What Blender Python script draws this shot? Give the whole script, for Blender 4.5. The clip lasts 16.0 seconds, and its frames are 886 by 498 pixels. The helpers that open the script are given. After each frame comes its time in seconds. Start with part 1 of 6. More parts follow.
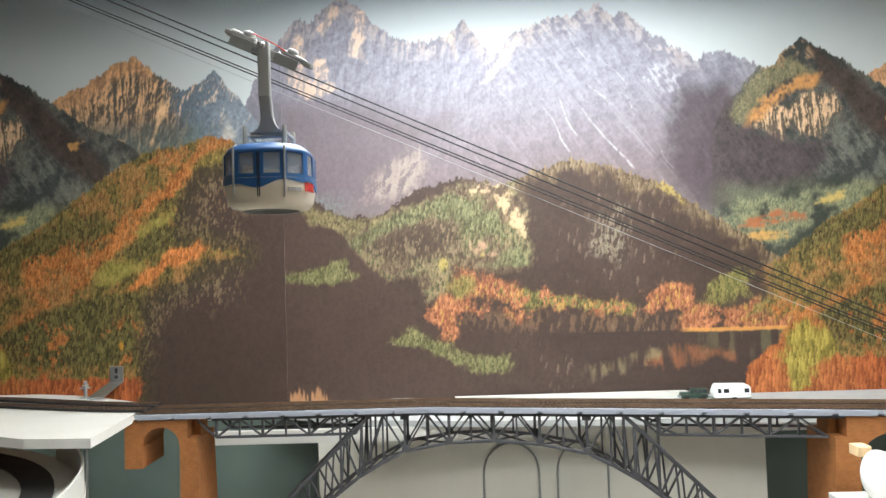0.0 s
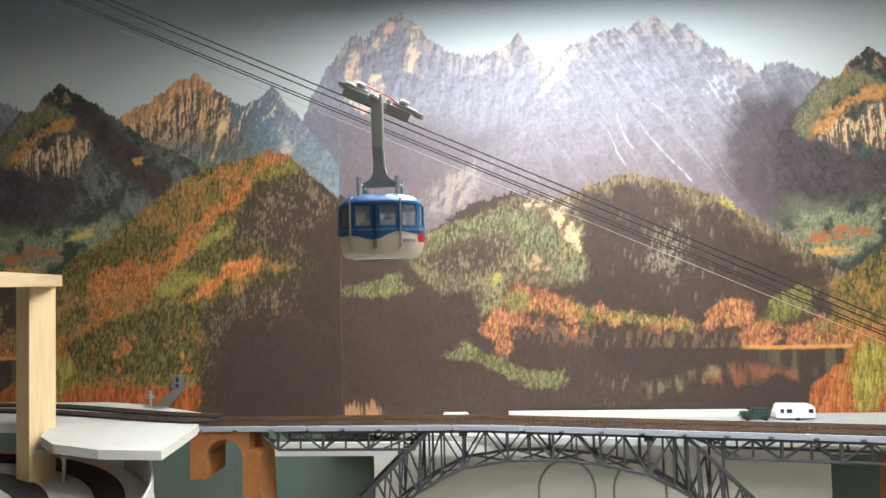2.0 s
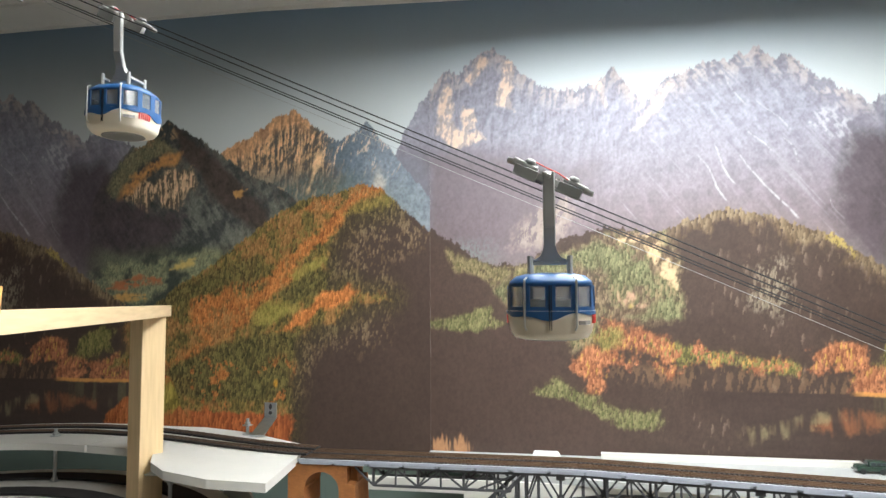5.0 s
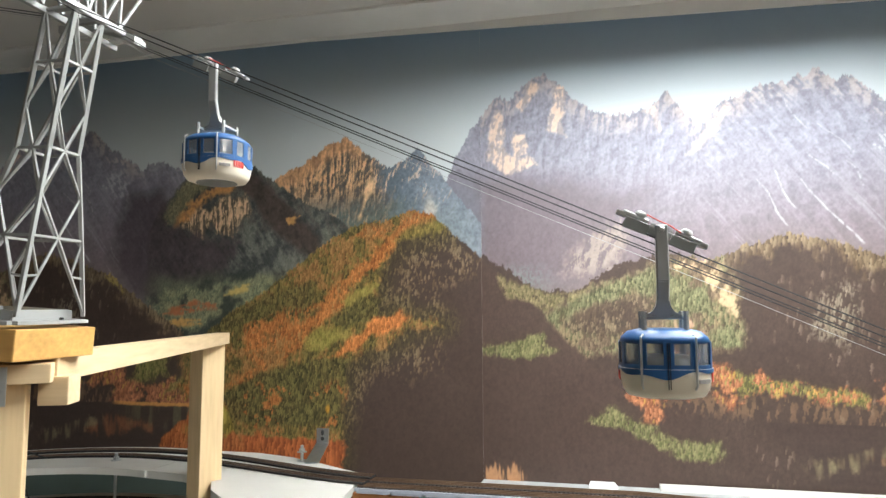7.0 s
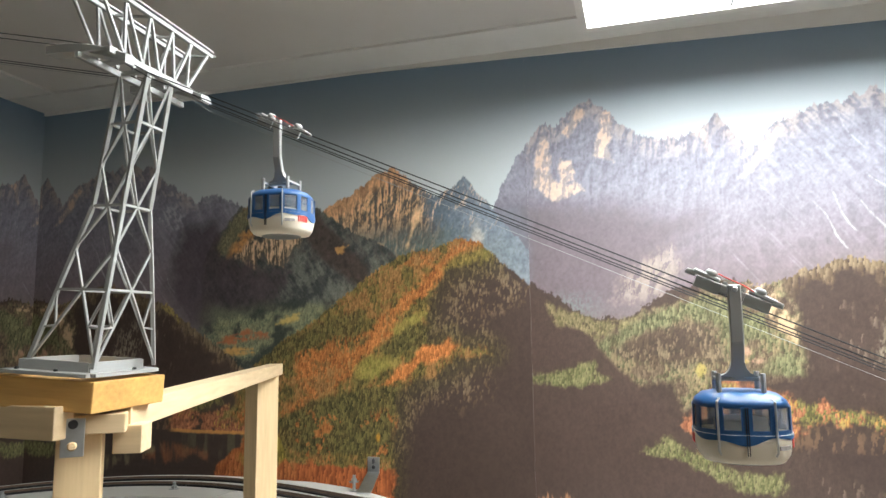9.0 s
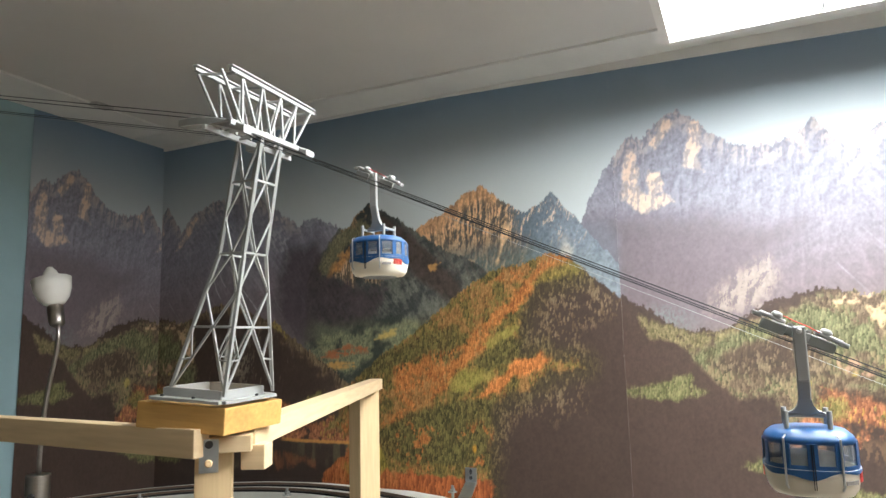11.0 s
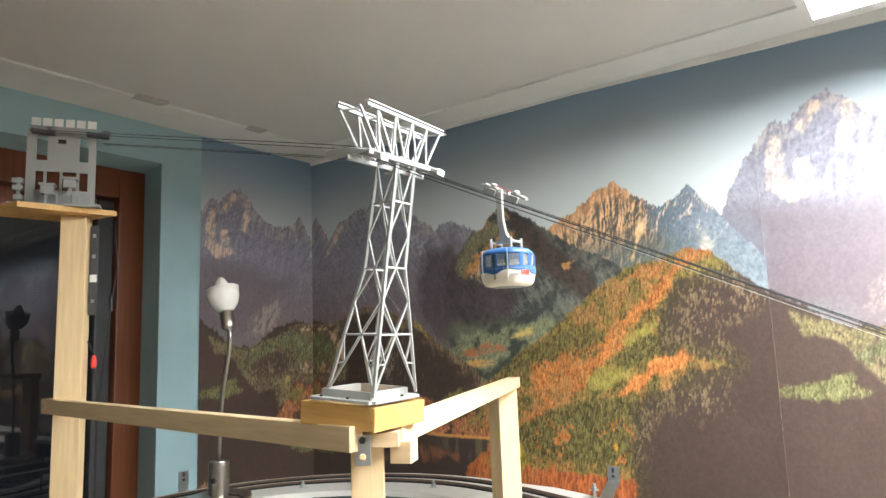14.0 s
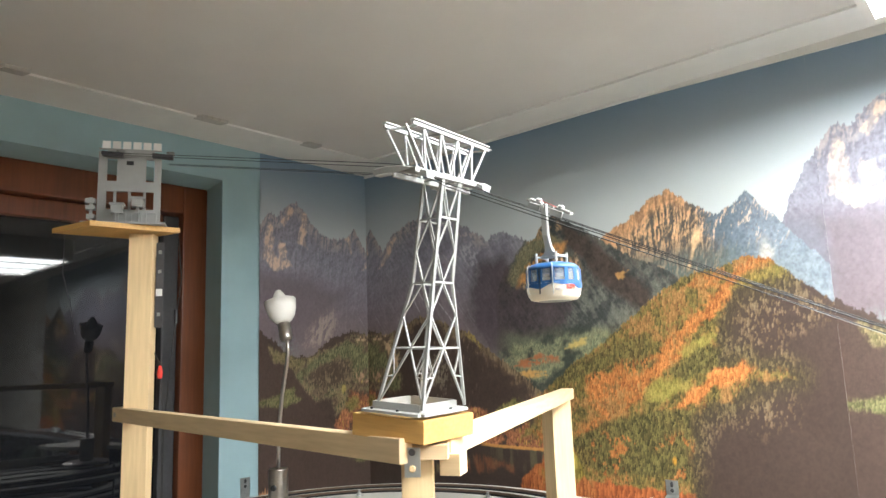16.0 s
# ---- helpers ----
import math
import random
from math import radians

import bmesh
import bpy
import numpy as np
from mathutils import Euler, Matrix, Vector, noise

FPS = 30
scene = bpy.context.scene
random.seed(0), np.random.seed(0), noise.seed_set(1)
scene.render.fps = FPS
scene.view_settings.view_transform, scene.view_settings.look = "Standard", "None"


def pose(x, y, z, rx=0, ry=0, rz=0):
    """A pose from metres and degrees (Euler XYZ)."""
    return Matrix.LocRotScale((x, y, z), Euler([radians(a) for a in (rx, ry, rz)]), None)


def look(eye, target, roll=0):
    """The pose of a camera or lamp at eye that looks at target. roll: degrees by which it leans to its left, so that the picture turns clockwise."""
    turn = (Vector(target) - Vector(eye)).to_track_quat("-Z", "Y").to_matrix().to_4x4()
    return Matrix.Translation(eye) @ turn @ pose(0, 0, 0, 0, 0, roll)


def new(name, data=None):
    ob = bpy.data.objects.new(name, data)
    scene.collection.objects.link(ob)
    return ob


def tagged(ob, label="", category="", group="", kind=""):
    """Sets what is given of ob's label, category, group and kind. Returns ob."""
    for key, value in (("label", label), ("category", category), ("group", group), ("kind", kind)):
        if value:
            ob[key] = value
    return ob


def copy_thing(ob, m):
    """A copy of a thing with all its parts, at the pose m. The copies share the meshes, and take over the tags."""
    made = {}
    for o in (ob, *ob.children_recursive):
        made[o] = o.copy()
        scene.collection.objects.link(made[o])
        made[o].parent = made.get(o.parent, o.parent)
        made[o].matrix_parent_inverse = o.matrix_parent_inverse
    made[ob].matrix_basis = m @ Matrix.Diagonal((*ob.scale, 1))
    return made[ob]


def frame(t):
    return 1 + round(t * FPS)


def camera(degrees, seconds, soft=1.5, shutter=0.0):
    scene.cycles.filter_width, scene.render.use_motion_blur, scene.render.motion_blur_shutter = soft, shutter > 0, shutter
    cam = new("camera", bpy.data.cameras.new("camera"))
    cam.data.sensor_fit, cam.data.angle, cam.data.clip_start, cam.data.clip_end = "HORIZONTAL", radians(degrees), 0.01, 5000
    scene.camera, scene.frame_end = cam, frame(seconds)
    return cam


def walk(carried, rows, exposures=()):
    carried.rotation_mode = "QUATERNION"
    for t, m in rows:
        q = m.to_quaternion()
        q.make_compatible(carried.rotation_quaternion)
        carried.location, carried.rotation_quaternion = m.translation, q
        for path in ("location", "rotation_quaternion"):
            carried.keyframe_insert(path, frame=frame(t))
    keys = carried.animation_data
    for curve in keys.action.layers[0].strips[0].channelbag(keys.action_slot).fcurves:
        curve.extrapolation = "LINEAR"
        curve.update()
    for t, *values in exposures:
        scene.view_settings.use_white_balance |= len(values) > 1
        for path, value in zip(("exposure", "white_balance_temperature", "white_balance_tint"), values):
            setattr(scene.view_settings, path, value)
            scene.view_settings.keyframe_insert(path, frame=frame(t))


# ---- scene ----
cam = camera(68.11, 16.0)
PATH = [
    (0, (0.1090, 0.3970, 1.7006), (0.0794, 2.3958, 1.7623), -1.74),
    (0.5, (0.1003, 0.3994, 1.7065), (0.0424, 2.3972, 1.7799), -1.53),
    (1, (0.0887, 0.3958, 1.7125), (0.0082, 2.3928, 1.7865), -1.13),
    (1.5, (0.0788, 0.3954, 1.7171), (-0.0196, 2.3918, 1.7832), -0.97),
    (2, (0.0776, 0.3930, 1.7219), (-0.0633, 2.3867, 1.7946), -1.34),
    (2.5, (0.0697, 0.3914, 1.7250), (-0.1099, 2.3815, 1.8103), -0.96),
    (3, (0.0582, 0.3942, 1.7304), (-0.1514, 2.3808, 1.8277), -0.63),
    (3.5, (0.0508, 0.3966, 1.7351), (-0.1788, 2.3806, 1.8402), -0.59),
    (4, (0.0439, 0.3955, 1.7393), (-0.2148, 2.3753, 1.8558), -0.77),
    (4.5, (0.0391, 0.3920, 1.7439), (-0.2620, 2.3652, 1.8693), -0.59),
    (7, (0.0002, 0.3832, 1.7645), (-0.4391, 2.3250, 1.9550), -0.23),
    (7.5, (-0.0031, 0.3831, 1.7697), (-0.4723, 2.3169, 1.9700), -0.58),
    (8, (-0.0067, 0.3819, 1.7747), (-0.5152, 2.3035, 1.9951), -0.39),
    (8.5, (-0.0114, 0.3809, 1.7792), (-0.5402, 2.2954, 2.0146), -0.46),
    (11, (0.0087, 0.3405, 1.8002), (-0.8129, 2.1442, 2.0680), -1.45),
    (11.5, (0.0108, 0.3370, 1.8031), (-0.8886, 2.1039, 2.0658), -1.40),
    (12, (0.0186, 0.3315, 1.8051), (-0.9415, 2.0652, 2.0741), -1.60),
    (12.5, (0.0269, 0.3255, 1.8054), (-1.0003, 2.0213, 2.0682), -1.81),
    (13, (0.0302, 0.3205, 1.8059), (-1.0721, 1.9687, 2.0676), -1.95),
    (13.5, (0.0300, 0.3188, 1.8076), (-1.1227, 1.9313, 2.0748), -1.86),
    (14, (0.0296, 0.3167, 1.8081), (-1.1475, 1.9117, 2.0733), -2.08),
    (14.5, (0.0300, 0.3153, 1.8110), (-1.1683, 1.8949, 2.0734), -1.80),
    (15, (0.0335, 0.3150, 1.8114), (-1.1928, 1.8705, 2.0881), -2.14),
    (15.5, (0.0344, 0.3160, 1.8126), (-1.2335, 1.8370, 2.0937), -2.06),
    (16, (0.0405, 0.3144, 1.8118), (-1.2634, 1.8016, 2.1090), -2.10),
]
walk(cam, [(t, look(eye, target, roll)) for t, eye, target, roll in PATH],
     exposures=[(0, 0.2), (4.5, 0.2), (8.5, 0.30), (11, 0.44), (12, 0.64), (13, 0.96), (16, 1.28)])

# ---- world and light ----
world = bpy.data.worlds.new("night")
scene.world = world
world.use_nodes = True
world.node_tree.nodes["Background"].inputs[0].default_value = (0.10, 0.13, 0.2, 1)
world.node_tree.nodes["Background"].inputs[1].default_value = 0.02

LIGHT_A = 16.0     # glow of the ceiling light beside the mural
LIGHT_B = 9.0      # glow of the ceiling light in the middle of the room
CEIL = 2.33
WEST = -1.387
NORTH = 1.6


# ---- materials ----
def material(name, colour, rough=0.6, metal=0.0, vary=0.12, scale=60.0, bump=0.0, stretch=(1, 1, 1), tint=None, spec=0.5):
    """A surface with variation of its colour at two scales, and fine relief."""
    m = bpy.data.materials.new(name)
    m.use_nodes = True
    nt = m.node_tree
    b = nt.nodes["Principled BSDF"]
    b.inputs["Roughness"].default_value = rough
    b.inputs["Metallic"].default_value = metal
    b.inputs["Specular IOR Level"].default_value = spec
    tc = nt.nodes.new("ShaderNodeTexCoord")
    mp = nt.nodes.new("ShaderNodeMapping")
    mp.inputs["Scale"].default_value = stretch
    nt.links.new(tc.outputs["Object"], mp.inputs["Vector"])
    fine = nt.nodes.new("ShaderNodeTexNoise")
    fine.inputs["Scale"].default_value = scale
    fine.inputs["Detail"].default_value = 6
    wide = nt.nodes.new("ShaderNodeTexNoise")
    wide.inputs["Scale"].default_value = scale * 0.12
    wide.inputs["Detail"].default_value = 3
    for n in (fine, wide):
        nt.links.new(mp.outputs["Vector"], n.inputs["Vector"])
    add = nt.nodes.new("ShaderNodeMath")
    add.operation = "ADD"
    nt.links.new(fine.outputs["Fac"], add.inputs[0])
    nt.links.new(wide.outputs["Fac"], add.inputs[1])
    ramp = nt.nodes.new("ShaderNodeMapRange")
    ramp.inputs["From Min"].default_value, ramp.inputs["From Max"].default_value = 0.6, 1.4
    nt.links.new(add.outputs[0], ramp.inputs["Value"])
    mix = nt.nodes.new("ShaderNodeMix")
    mix.data_type = "RGBA"
    t = tint or (0.75, 0.72, 0.7)
    mix.inputs["A"].default_value = (*[c * (1 + vary) for c in colour], 1)
    mix.inputs["B"].default_value = (*[c * (1 - vary * (2 - k)) for c, k in zip(colour, t)], 1)
    nt.links.new(ramp.outputs[0], mix.inputs["Factor"])
    nt.links.new(mix.outputs["Result"], b.inputs["Base Color"])
    rr = nt.nodes.new("ShaderNodeMapRange")
    rr.inputs["To Min"].default_value, rr.inputs["To Max"].default_value = rough * 0.85, min(1, rough * 1.15)
    nt.links.new(wide.outputs["Fac"], rr.inputs["Value"])
    nt.links.new(rr.outputs[0], b.inputs["Roughness"])
    if bump:
        bp = nt.nodes.new("ShaderNodeBump")
        bp.inputs["Strength"].default_value = bump
        bp.inputs["Distance"].default_value = 0.002
        nt.links.new(fine.outputs["Fac"], bp.inputs["Height"])
        nt.links.new(bp.outputs[0], b.inputs["Normal"])
    return m


def glow(name, colour, strength):
    m = bpy.data.materials.new(name)
    m.use_nodes = True
    b = m.node_tree.nodes["Principled BSDF"]
    b.inputs["Base Color"].default_value = (0.9, 0.9, 0.9, 1)
    b.inputs["Emission Color"].default_value = (*colour, 1)
    b.inputs["Emission Strength"].default_value = strength
    return m


def glass(name, tint, clear):
    """Window glass: a real reflecting surface; clear is the share that lets light through."""
    m = bpy.data.materials.new(name)
    m.use_nodes = True
    nt = m.node_tree
    b = nt.nodes["Principled BSDF"]
    b.inputs["Base Color"].default_value = (*tint, 1)
    b.inputs["Roughness"].default_value = 0.03
    b.inputs["IOR"].default_value = 1.5
    b.inputs["Transmission Weight"].default_value = clear
    return m


def brick_material(name):
    m = material(name, (0.36, 0.135, 0.035), 0.75, vary=0.22, scale=90, bump=0.2)
    nt = m.node_tree
    b = nt.nodes["Principled BSDF"]
    tc = nt.nodes.new("ShaderNodeTexCoord")
    sep = nt.nodes.new("ShaderNodeSeparateXYZ")
    com = nt.nodes.new("ShaderNodeCombineXYZ")
    s = nt.nodes.new("ShaderNodeMath")
    s.operation = "ADD"
    nt.links.new(tc.outputs["Object"], sep.inputs[0])
    nt.links.new(sep.outputs[0], s.inputs[0])
    nt.links.new(sep.outputs[1], s.inputs[1])
    nt.links.new(s.outputs[0], com.inputs[0])
    nt.links.new(sep.outputs[2], com.inputs[1])
    br = nt.nodes.new("ShaderNodeTexBrick")
    br.inputs["Scale"].default_value = 120
    br.inputs["Mortar Size"].default_value = 0.03
    br.inputs["Color1"].default_value = (1, 1, 1, 1)
    br.inputs["Color2"].default_value = (0.82, 0.8, 0.78, 1)
    br.inputs["Mortar"].default_value = (0.72, 0.72, 0.72, 1)
    nt.links.new(com.outputs[0], br.inputs["Vector"])
    mul = nt.nodes.new("ShaderNodeMix")
    mul.data_type, mul.blend_type = "RGBA", "MULTIPLY"
    mul.inputs["Factor"].default_value = 1
    old = b.inputs["Base Color"].links[0].from_socket
    nt.links.new(old, mul.inputs["A"])
    nt.links.new(br.outputs["Color"], mul.inputs["B"])
    nt.links.new(mul.outputs["Result"], b.inputs["Base Color"])
    bp = nt.nodes.new("ShaderNodeBump")
    bp.inputs["Strength"].default_value, bp.inputs["Distance"].default_value = 0.5, 0.0006
    nt.links.new(br.outputs["Fac"], bp.inputs["Height"])
    bp.invert = True
    nt.links.new(bp.outputs[0], b.inputs["Normal"])
    return m


def mural_material():
    m = bpy.data.materials.new("printed_wallpaper")
    m.use_nodes = True
    nt = m.node_tree
    b = nt.nodes["Principled BSDF"]
    at = nt.nodes.new("ShaderNodeAttribute")
    at.attribute_name = "print"
    nt.links.new(at.outputs["Color"], b.inputs["Base Color"])
    b.inputs["Roughness"].default_value = 0.46
    b.inputs["Specular IOR Level"].default_value = 0.28
    tc = nt.nodes.new("ShaderNodeTexCoord")
    no = nt.nodes.new("ShaderNodeTexNoise")
    no.inputs["Scale"].default_value = 400
    nt.links.new(tc.outputs["Object"], no.inputs["Vector"])
    bp = nt.nodes.new("ShaderNodeBump")
    bp.inputs["Strength"].default_value, bp.inputs["Distance"].default_value = 0.12, 0.0008
    nt.links.new(no.outputs["Fac"], bp.inputs["Height"])
    nt.links.new(bp.outputs[0], b.inputs["Normal"])
    return m


M_CEIL = material("ceiling_paint", (0.72, 0.69, 0.65), 0.9, vary=0.04, scale=8, bump=0.05)
M_TRIM = material("ceiling_strip", (0.82, 0.80, 0.76), 0.85, vary=0.05, scale=14)
M_BLUE = material("blue_wall_paint", (0.36, 0.52, 0.56), 0.85, vary=0.05, scale=20, bump=0.05)
M_WALL = material("plain_wall_paint", (0.62, 0.6, 0.56), 0.9, vary=0.04, scale=8)
M_FLOOR = material("floor_laminate", (0.28, 0.18, 0.1), 0.5, vary=0.2, scale=12, stretch=(1, 8, 1))
M_GREEN = material("dark_green_board", (0.10, 0.135, 0.115), 0.8, vary=0.15, scale=10)
M_WHITE = material("white_laminate", (0.64, 0.62, 0.57), 0.55, vary=0.05, scale=25)
M_EDGE = material("cut_board_edge", (0.55, 0.53, 0.49), 0.8, vary=0.15, scale=120)
M_PANEL = material("off_white_card", (0.62, 0.6, 0.53), 0.7, vary=0.07, scale=14)
M_WOOD = material("pale_spruce", (0.72, 0.53, 0.30), 0.6, vary=0.14, scale=30, stretch=(8, 8, 0.6), bump=0.08, tint=(0.9, 0.7, 0.5))
M_WOODX = material("pale_spruce_lengthwise", (0.70, 0.53, 0.32), 0.6, vary=0.13, scale=30, stretch=(0.8, 8, 8), bump=0.08, tint=(0.9, 0.7, 0.5))
M_PINE = material("honey_pine", (0.62, 0.36, 0.11), 0.55, vary=0.2, scale=40, stretch=(0.7, 6, 8), bump=0.08, tint=(0.9, 0.7, 0.5))
M_DOOR = material("red_brown_varnish", (0.19, 0.055, 0.018), 0.42, vary=0.25, scale=20, stretch=(8, 8, 0.5))
M_GREY = material("light_grey_plastic", (0.34, 0.342, 0.325), 0.45, vary=0.06, scale=80)
M_DKGREY = material("mid_grey_plastic", (0.22, 0.225, 0.215), 0.5, vary=0.1, scale=80)
M_STEEL = material("zinc_plated_steel", (0.5, 0.52, 0.52), 0.38, metal=0.9, vary=0.15, scale=120)
M_NICKEL = material("brushed_nickel", (0.5, 0.46, 0.42), 0.32, metal=1.0, vary=0.1, scale=60, stretch=(1, 1, 12))
M_BLACK = material("black_rubber", (0.015, 0.015, 0.016), 0.5, vary=0.2, scale=60)
M_BRIDGE = material("dark_grey_bridge_plastic", (0.055, 0.055, 0.06), 0.5, vary=0.2, scale=120)
M_DECK = material("grey_blue_deck_plastic", (0.3, 0.32, 0.36), 0.55, vary=0.1, scale=70)
M_SLEEPER = material("brown_sleeper_plastic", (0.045, 0.032, 0.026), 0.6, vary=0.3, scale=200)
M_RAIL = material("rusty_rail", (0.22, 0.14, 0.09), 0.4, metal=0.6, vary=0.3, scale=150)
M_BED = material("dark_track_foam", (0.022, 0.02, 0.02), 0.8, vary=0.3, scale=200, bump=0.3)
M_CABW = material("cream_white_cabin_paint", (0.86, 0.78, 0.64), 0.4, vary=0.03, scale=60)
M_CABB = material("bright_blue_cabin_paint", (0.02, 0.09, 0.24), 0.36, vary=0.08, scale=60)
M_RED = material("red_print", (0.6, 0.04, 0.03), 0.4, vary=0.05)
M_INK = material("grey_print", (0.3, 0.28, 0.26), 0.5, vary=0.05)
M_CHROME = material("bright_grey_wire", (0.6, 0.6, 0.58), 0.3, metal=0.8, vary=0.05)
M_PANE = glass("cabin_window_plastic", (0.82, 0.87, 0.92), 0.85)
M_GLASS = glass("night_window_glass", (0.012, 0.013, 0.016), 0.0)
M_OPAL = material("opal_lamp_glass", (0.85, 0.82, 0.76), 0.25, vary=0.03)
M_BRICK = brick_material("orange_brick_plastic")
M_JEEP = material("dark_green_car_paint", (0.02, 0.045, 0.03), 0.3, vary=0.15)
M_VAN = material("white_caravan_plastic", (0.85, 0.85, 0.83), 0.4, vary=0.02)
M_DARKGLASS = material("dark_model_window", (0.03, 0.035, 0.04), 0.2, vary=0.1)
M_ROAD = material("pale_grey_road_card", (0.40, 0.41, 0.40), 0.8, vary=0.12, scale=40)
M_GLOW_A = glow("bright_lamp_panel", (0.93, 0.98, 1.0), LIGHT_A)
M_GLOW_B = glow("room_lamp_panel", (1.0, 0.97, 0.90), LIGHT_B)
M_MURAL = mural_material()


# ---- building helpers ----
def mesh_of(name, bm, mat):
    bmesh.ops.recalc_face_normals(bm, faces=bm.faces)
    me = bpy.data.meshes.new(name)
    bm.to_mesh(me)
    bm.free()
    me.materials.append(mat)
    return me


def part(name, bm, mat, parent=None, label="", smooth=False):
    me = mesh_of(name, bm, mat)
    if smooth:
        me.shade_smooth()
    ob = new(name, me)
    if parent:
        ob.parent = parent
    if label:
        tagged(ob, label)
    return ob


def thing(name, label, category, at=(0, 0, 0), group="", kind=""):
    ob = new(name)
    ob.location = at
    ob.empty_display_size = 0.02
    return tagged(ob, label, category, group, kind)


def box(bm, x0, x1, y0, y1, z0, z1, bevel=0.0):
    r = bmesh.ops.create_cube(bm, size=1, matrix=Matrix.LocRotScale(((x0 + x1) / 2, (y0 + y1) / 2, (z0 + z1) / 2), None, (x1 - x0, y1 - y0, z1 - z0)))
    if bevel:
        es = list({e for v in r["verts"] for e in v.link_edges})
        bmesh.ops.bevel(bm, geom=es, offset=bevel, segments=2, affect="EDGES", profile=0.6)
    return r["verts"]


def boxed(x0, x1, y0, y1, z0, z1, bevel=0.0):
    bm = bmesh.new()
    box(bm, x0, x1, y0, y1, z0, z1, bevel)
    return bm


def bar_matrix(a, b, w, h, up=(0, 0, 1)):
    """The matrix that lays a unit cube from a to b, w wide and h high."""
    a, b = Vector(a), Vector(b)
    d = b - a
    x = d.normalized()
    u = Vector(up)
    if abs(x.dot(u)) > 0.98:
        u = Vector((0, 1, 0))
    y = u.cross(x).normalized()
    z = x.cross(y)
    m = Matrix((x, y, z)).transposed().to_4x4()
    m.translation = (a + b) / 2
    return m @ Matrix.Diagonal((d.length, w, h, 1))


def bar(bm, a, b, w, h, up=(0, 0, 1), bevel=0.0):
    r = bmesh.ops.create_cube(bm, size=1, matrix=bar_matrix(a, b, w, h, up))
    if bevel:
        es = list({e for v in r["verts"] for e in v.link_edges})
        bmesh.ops.bevel(bm, geom=es, offset=bevel, segments=1, affect="EDGES")


UNIT = {}


def member(name, parent, a, b, w, h, mat, label=""):
    """One strut as an object of its own; all struts of a material share one mesh."""
    if mat.name not in UNIT:
        bm = bmesh.new()
        bmesh.ops.create_cube(bm, size=1)
        bmesh.ops.bevel(bm, geom=list(bm.edges), offset=0.08, segments=1, affect="EDGES")
        UNIT[mat.name] = mesh_of("strut", bm, mat)
    ob = new(name, UNIT[mat.name])
    ob.parent = parent
    ob.matrix_basis = bar_matrix(a, b, w, h)
    if label:
        tagged(ob, label)
    return ob


def tube(bm, pts, r, seg=8):
    """A round rod along a line of points."""
    rings = []
    pts = [Vector(p) for p in pts]
    for i, p in enumerate(pts):
        d = (pts[min(i + 1, len(pts) - 1)] - pts[max(i - 1, 0)]).normalized()
        u = Vector((0, 0, 1)) if abs(d.z) < 0.9 else Vector((0, 1, 0))
        x = d.cross(u).normalized()
        y = d.cross(x)
        rings.append([bm.verts.new(p + (x * math.cos(k * math.tau / seg) + y * math.sin(k * math.tau / seg)) * r) for k in range(seg)])
    for a, b in zip(rings, rings[1:]):
        for k in range(seg):
            bm.faces.new((a[k], a[(k + 1) % seg], b[(k + 1) % seg], b[k]))
    bm.faces.new(rings[0])
    bm.faces.new(rings[-1])


def lathe(bm, profile, centre=(0, 0, 0), seg=24, sx=1.0, sy=1.0, power=2.0):
    """Turns a profile of (radius, height) round the z axis; power over 2 makes the round squarer."""
    rings = []
    for r, z in profile:
        ring = []
        for k in range(seg):
            a = k * math.tau / seg
            c, s = math.cos(a), math.sin(a)
            q = (abs(c) ** power + abs(s) ** power) ** (-1 / power)
            ring.append(bm.verts.new((centre[0] + r * q * c * sx, centre[1] + r * q * s * sy, centre[2] + z)))
        rings.append(ring)
    for a, b in zip(rings, rings[1:]):
        for k in range(seg):
            bm.faces.new((a[k], a[(k + 1) % seg], b[(k + 1) % seg], b[k]))
    if profile[0][0] > 1e-5:
        bm.faces.new(rings[0])
    if profile[-1][0] > 1e-5:
        bm.faces.new(rings[-1])


def slab(bm, outline, z0, z1):
    """A board with the given outline of (x, y)."""
    lo = [bm.verts.new((x, y, z0)) for x, y in outline]
    hi = [bm.verts.new((x, y, z1)) for x, y in outline]
    bm.faces.new(lo)
    bm.faces.new(hi)
    n = len(outline)
    for k in range(n):
        bm.faces.new((lo[k], lo[(k + 1) % n], hi[(k + 1) % n], hi[k]))


def strip(bm, line, width, z0, z1, shift=0.0):
    """A band of the given width along a line of (x, y), shifted sideways."""
    left, right = [], []
    for i, (x, y) in enumerate(line):
        xa, ya = line[max(i - 1, 0)]
        xb, yb = line[min(i + 1, len(line) - 1)]
        d = math.hypot(xb - xa, yb - ya)
        nx, ny = -(yb - ya) / d, (xb - xa) / d
        left.append((x + nx * (shift + width / 2), y + ny * (shift + width / 2)))
        right.append((x + nx * (shift - width / 2), y + ny * (shift - width / 2)))
    rows = []
    for (ax, ay), (bx, by) in zip(left, right):
        rows.append([bm.verts.new(p) for p in ((ax, ay, z0), (ax, ay, z1), (bx, by, z1), (bx, by, z0))])
    for a, b in zip(rows, rows[1:]):
        for k in range(4):
            bm.faces.new((a[k], a[(k + 1) % 4], b[(k + 1) % 4], b[k]))
    bm.faces.new(rows[0])
    bm.faces.new(rows[-1])


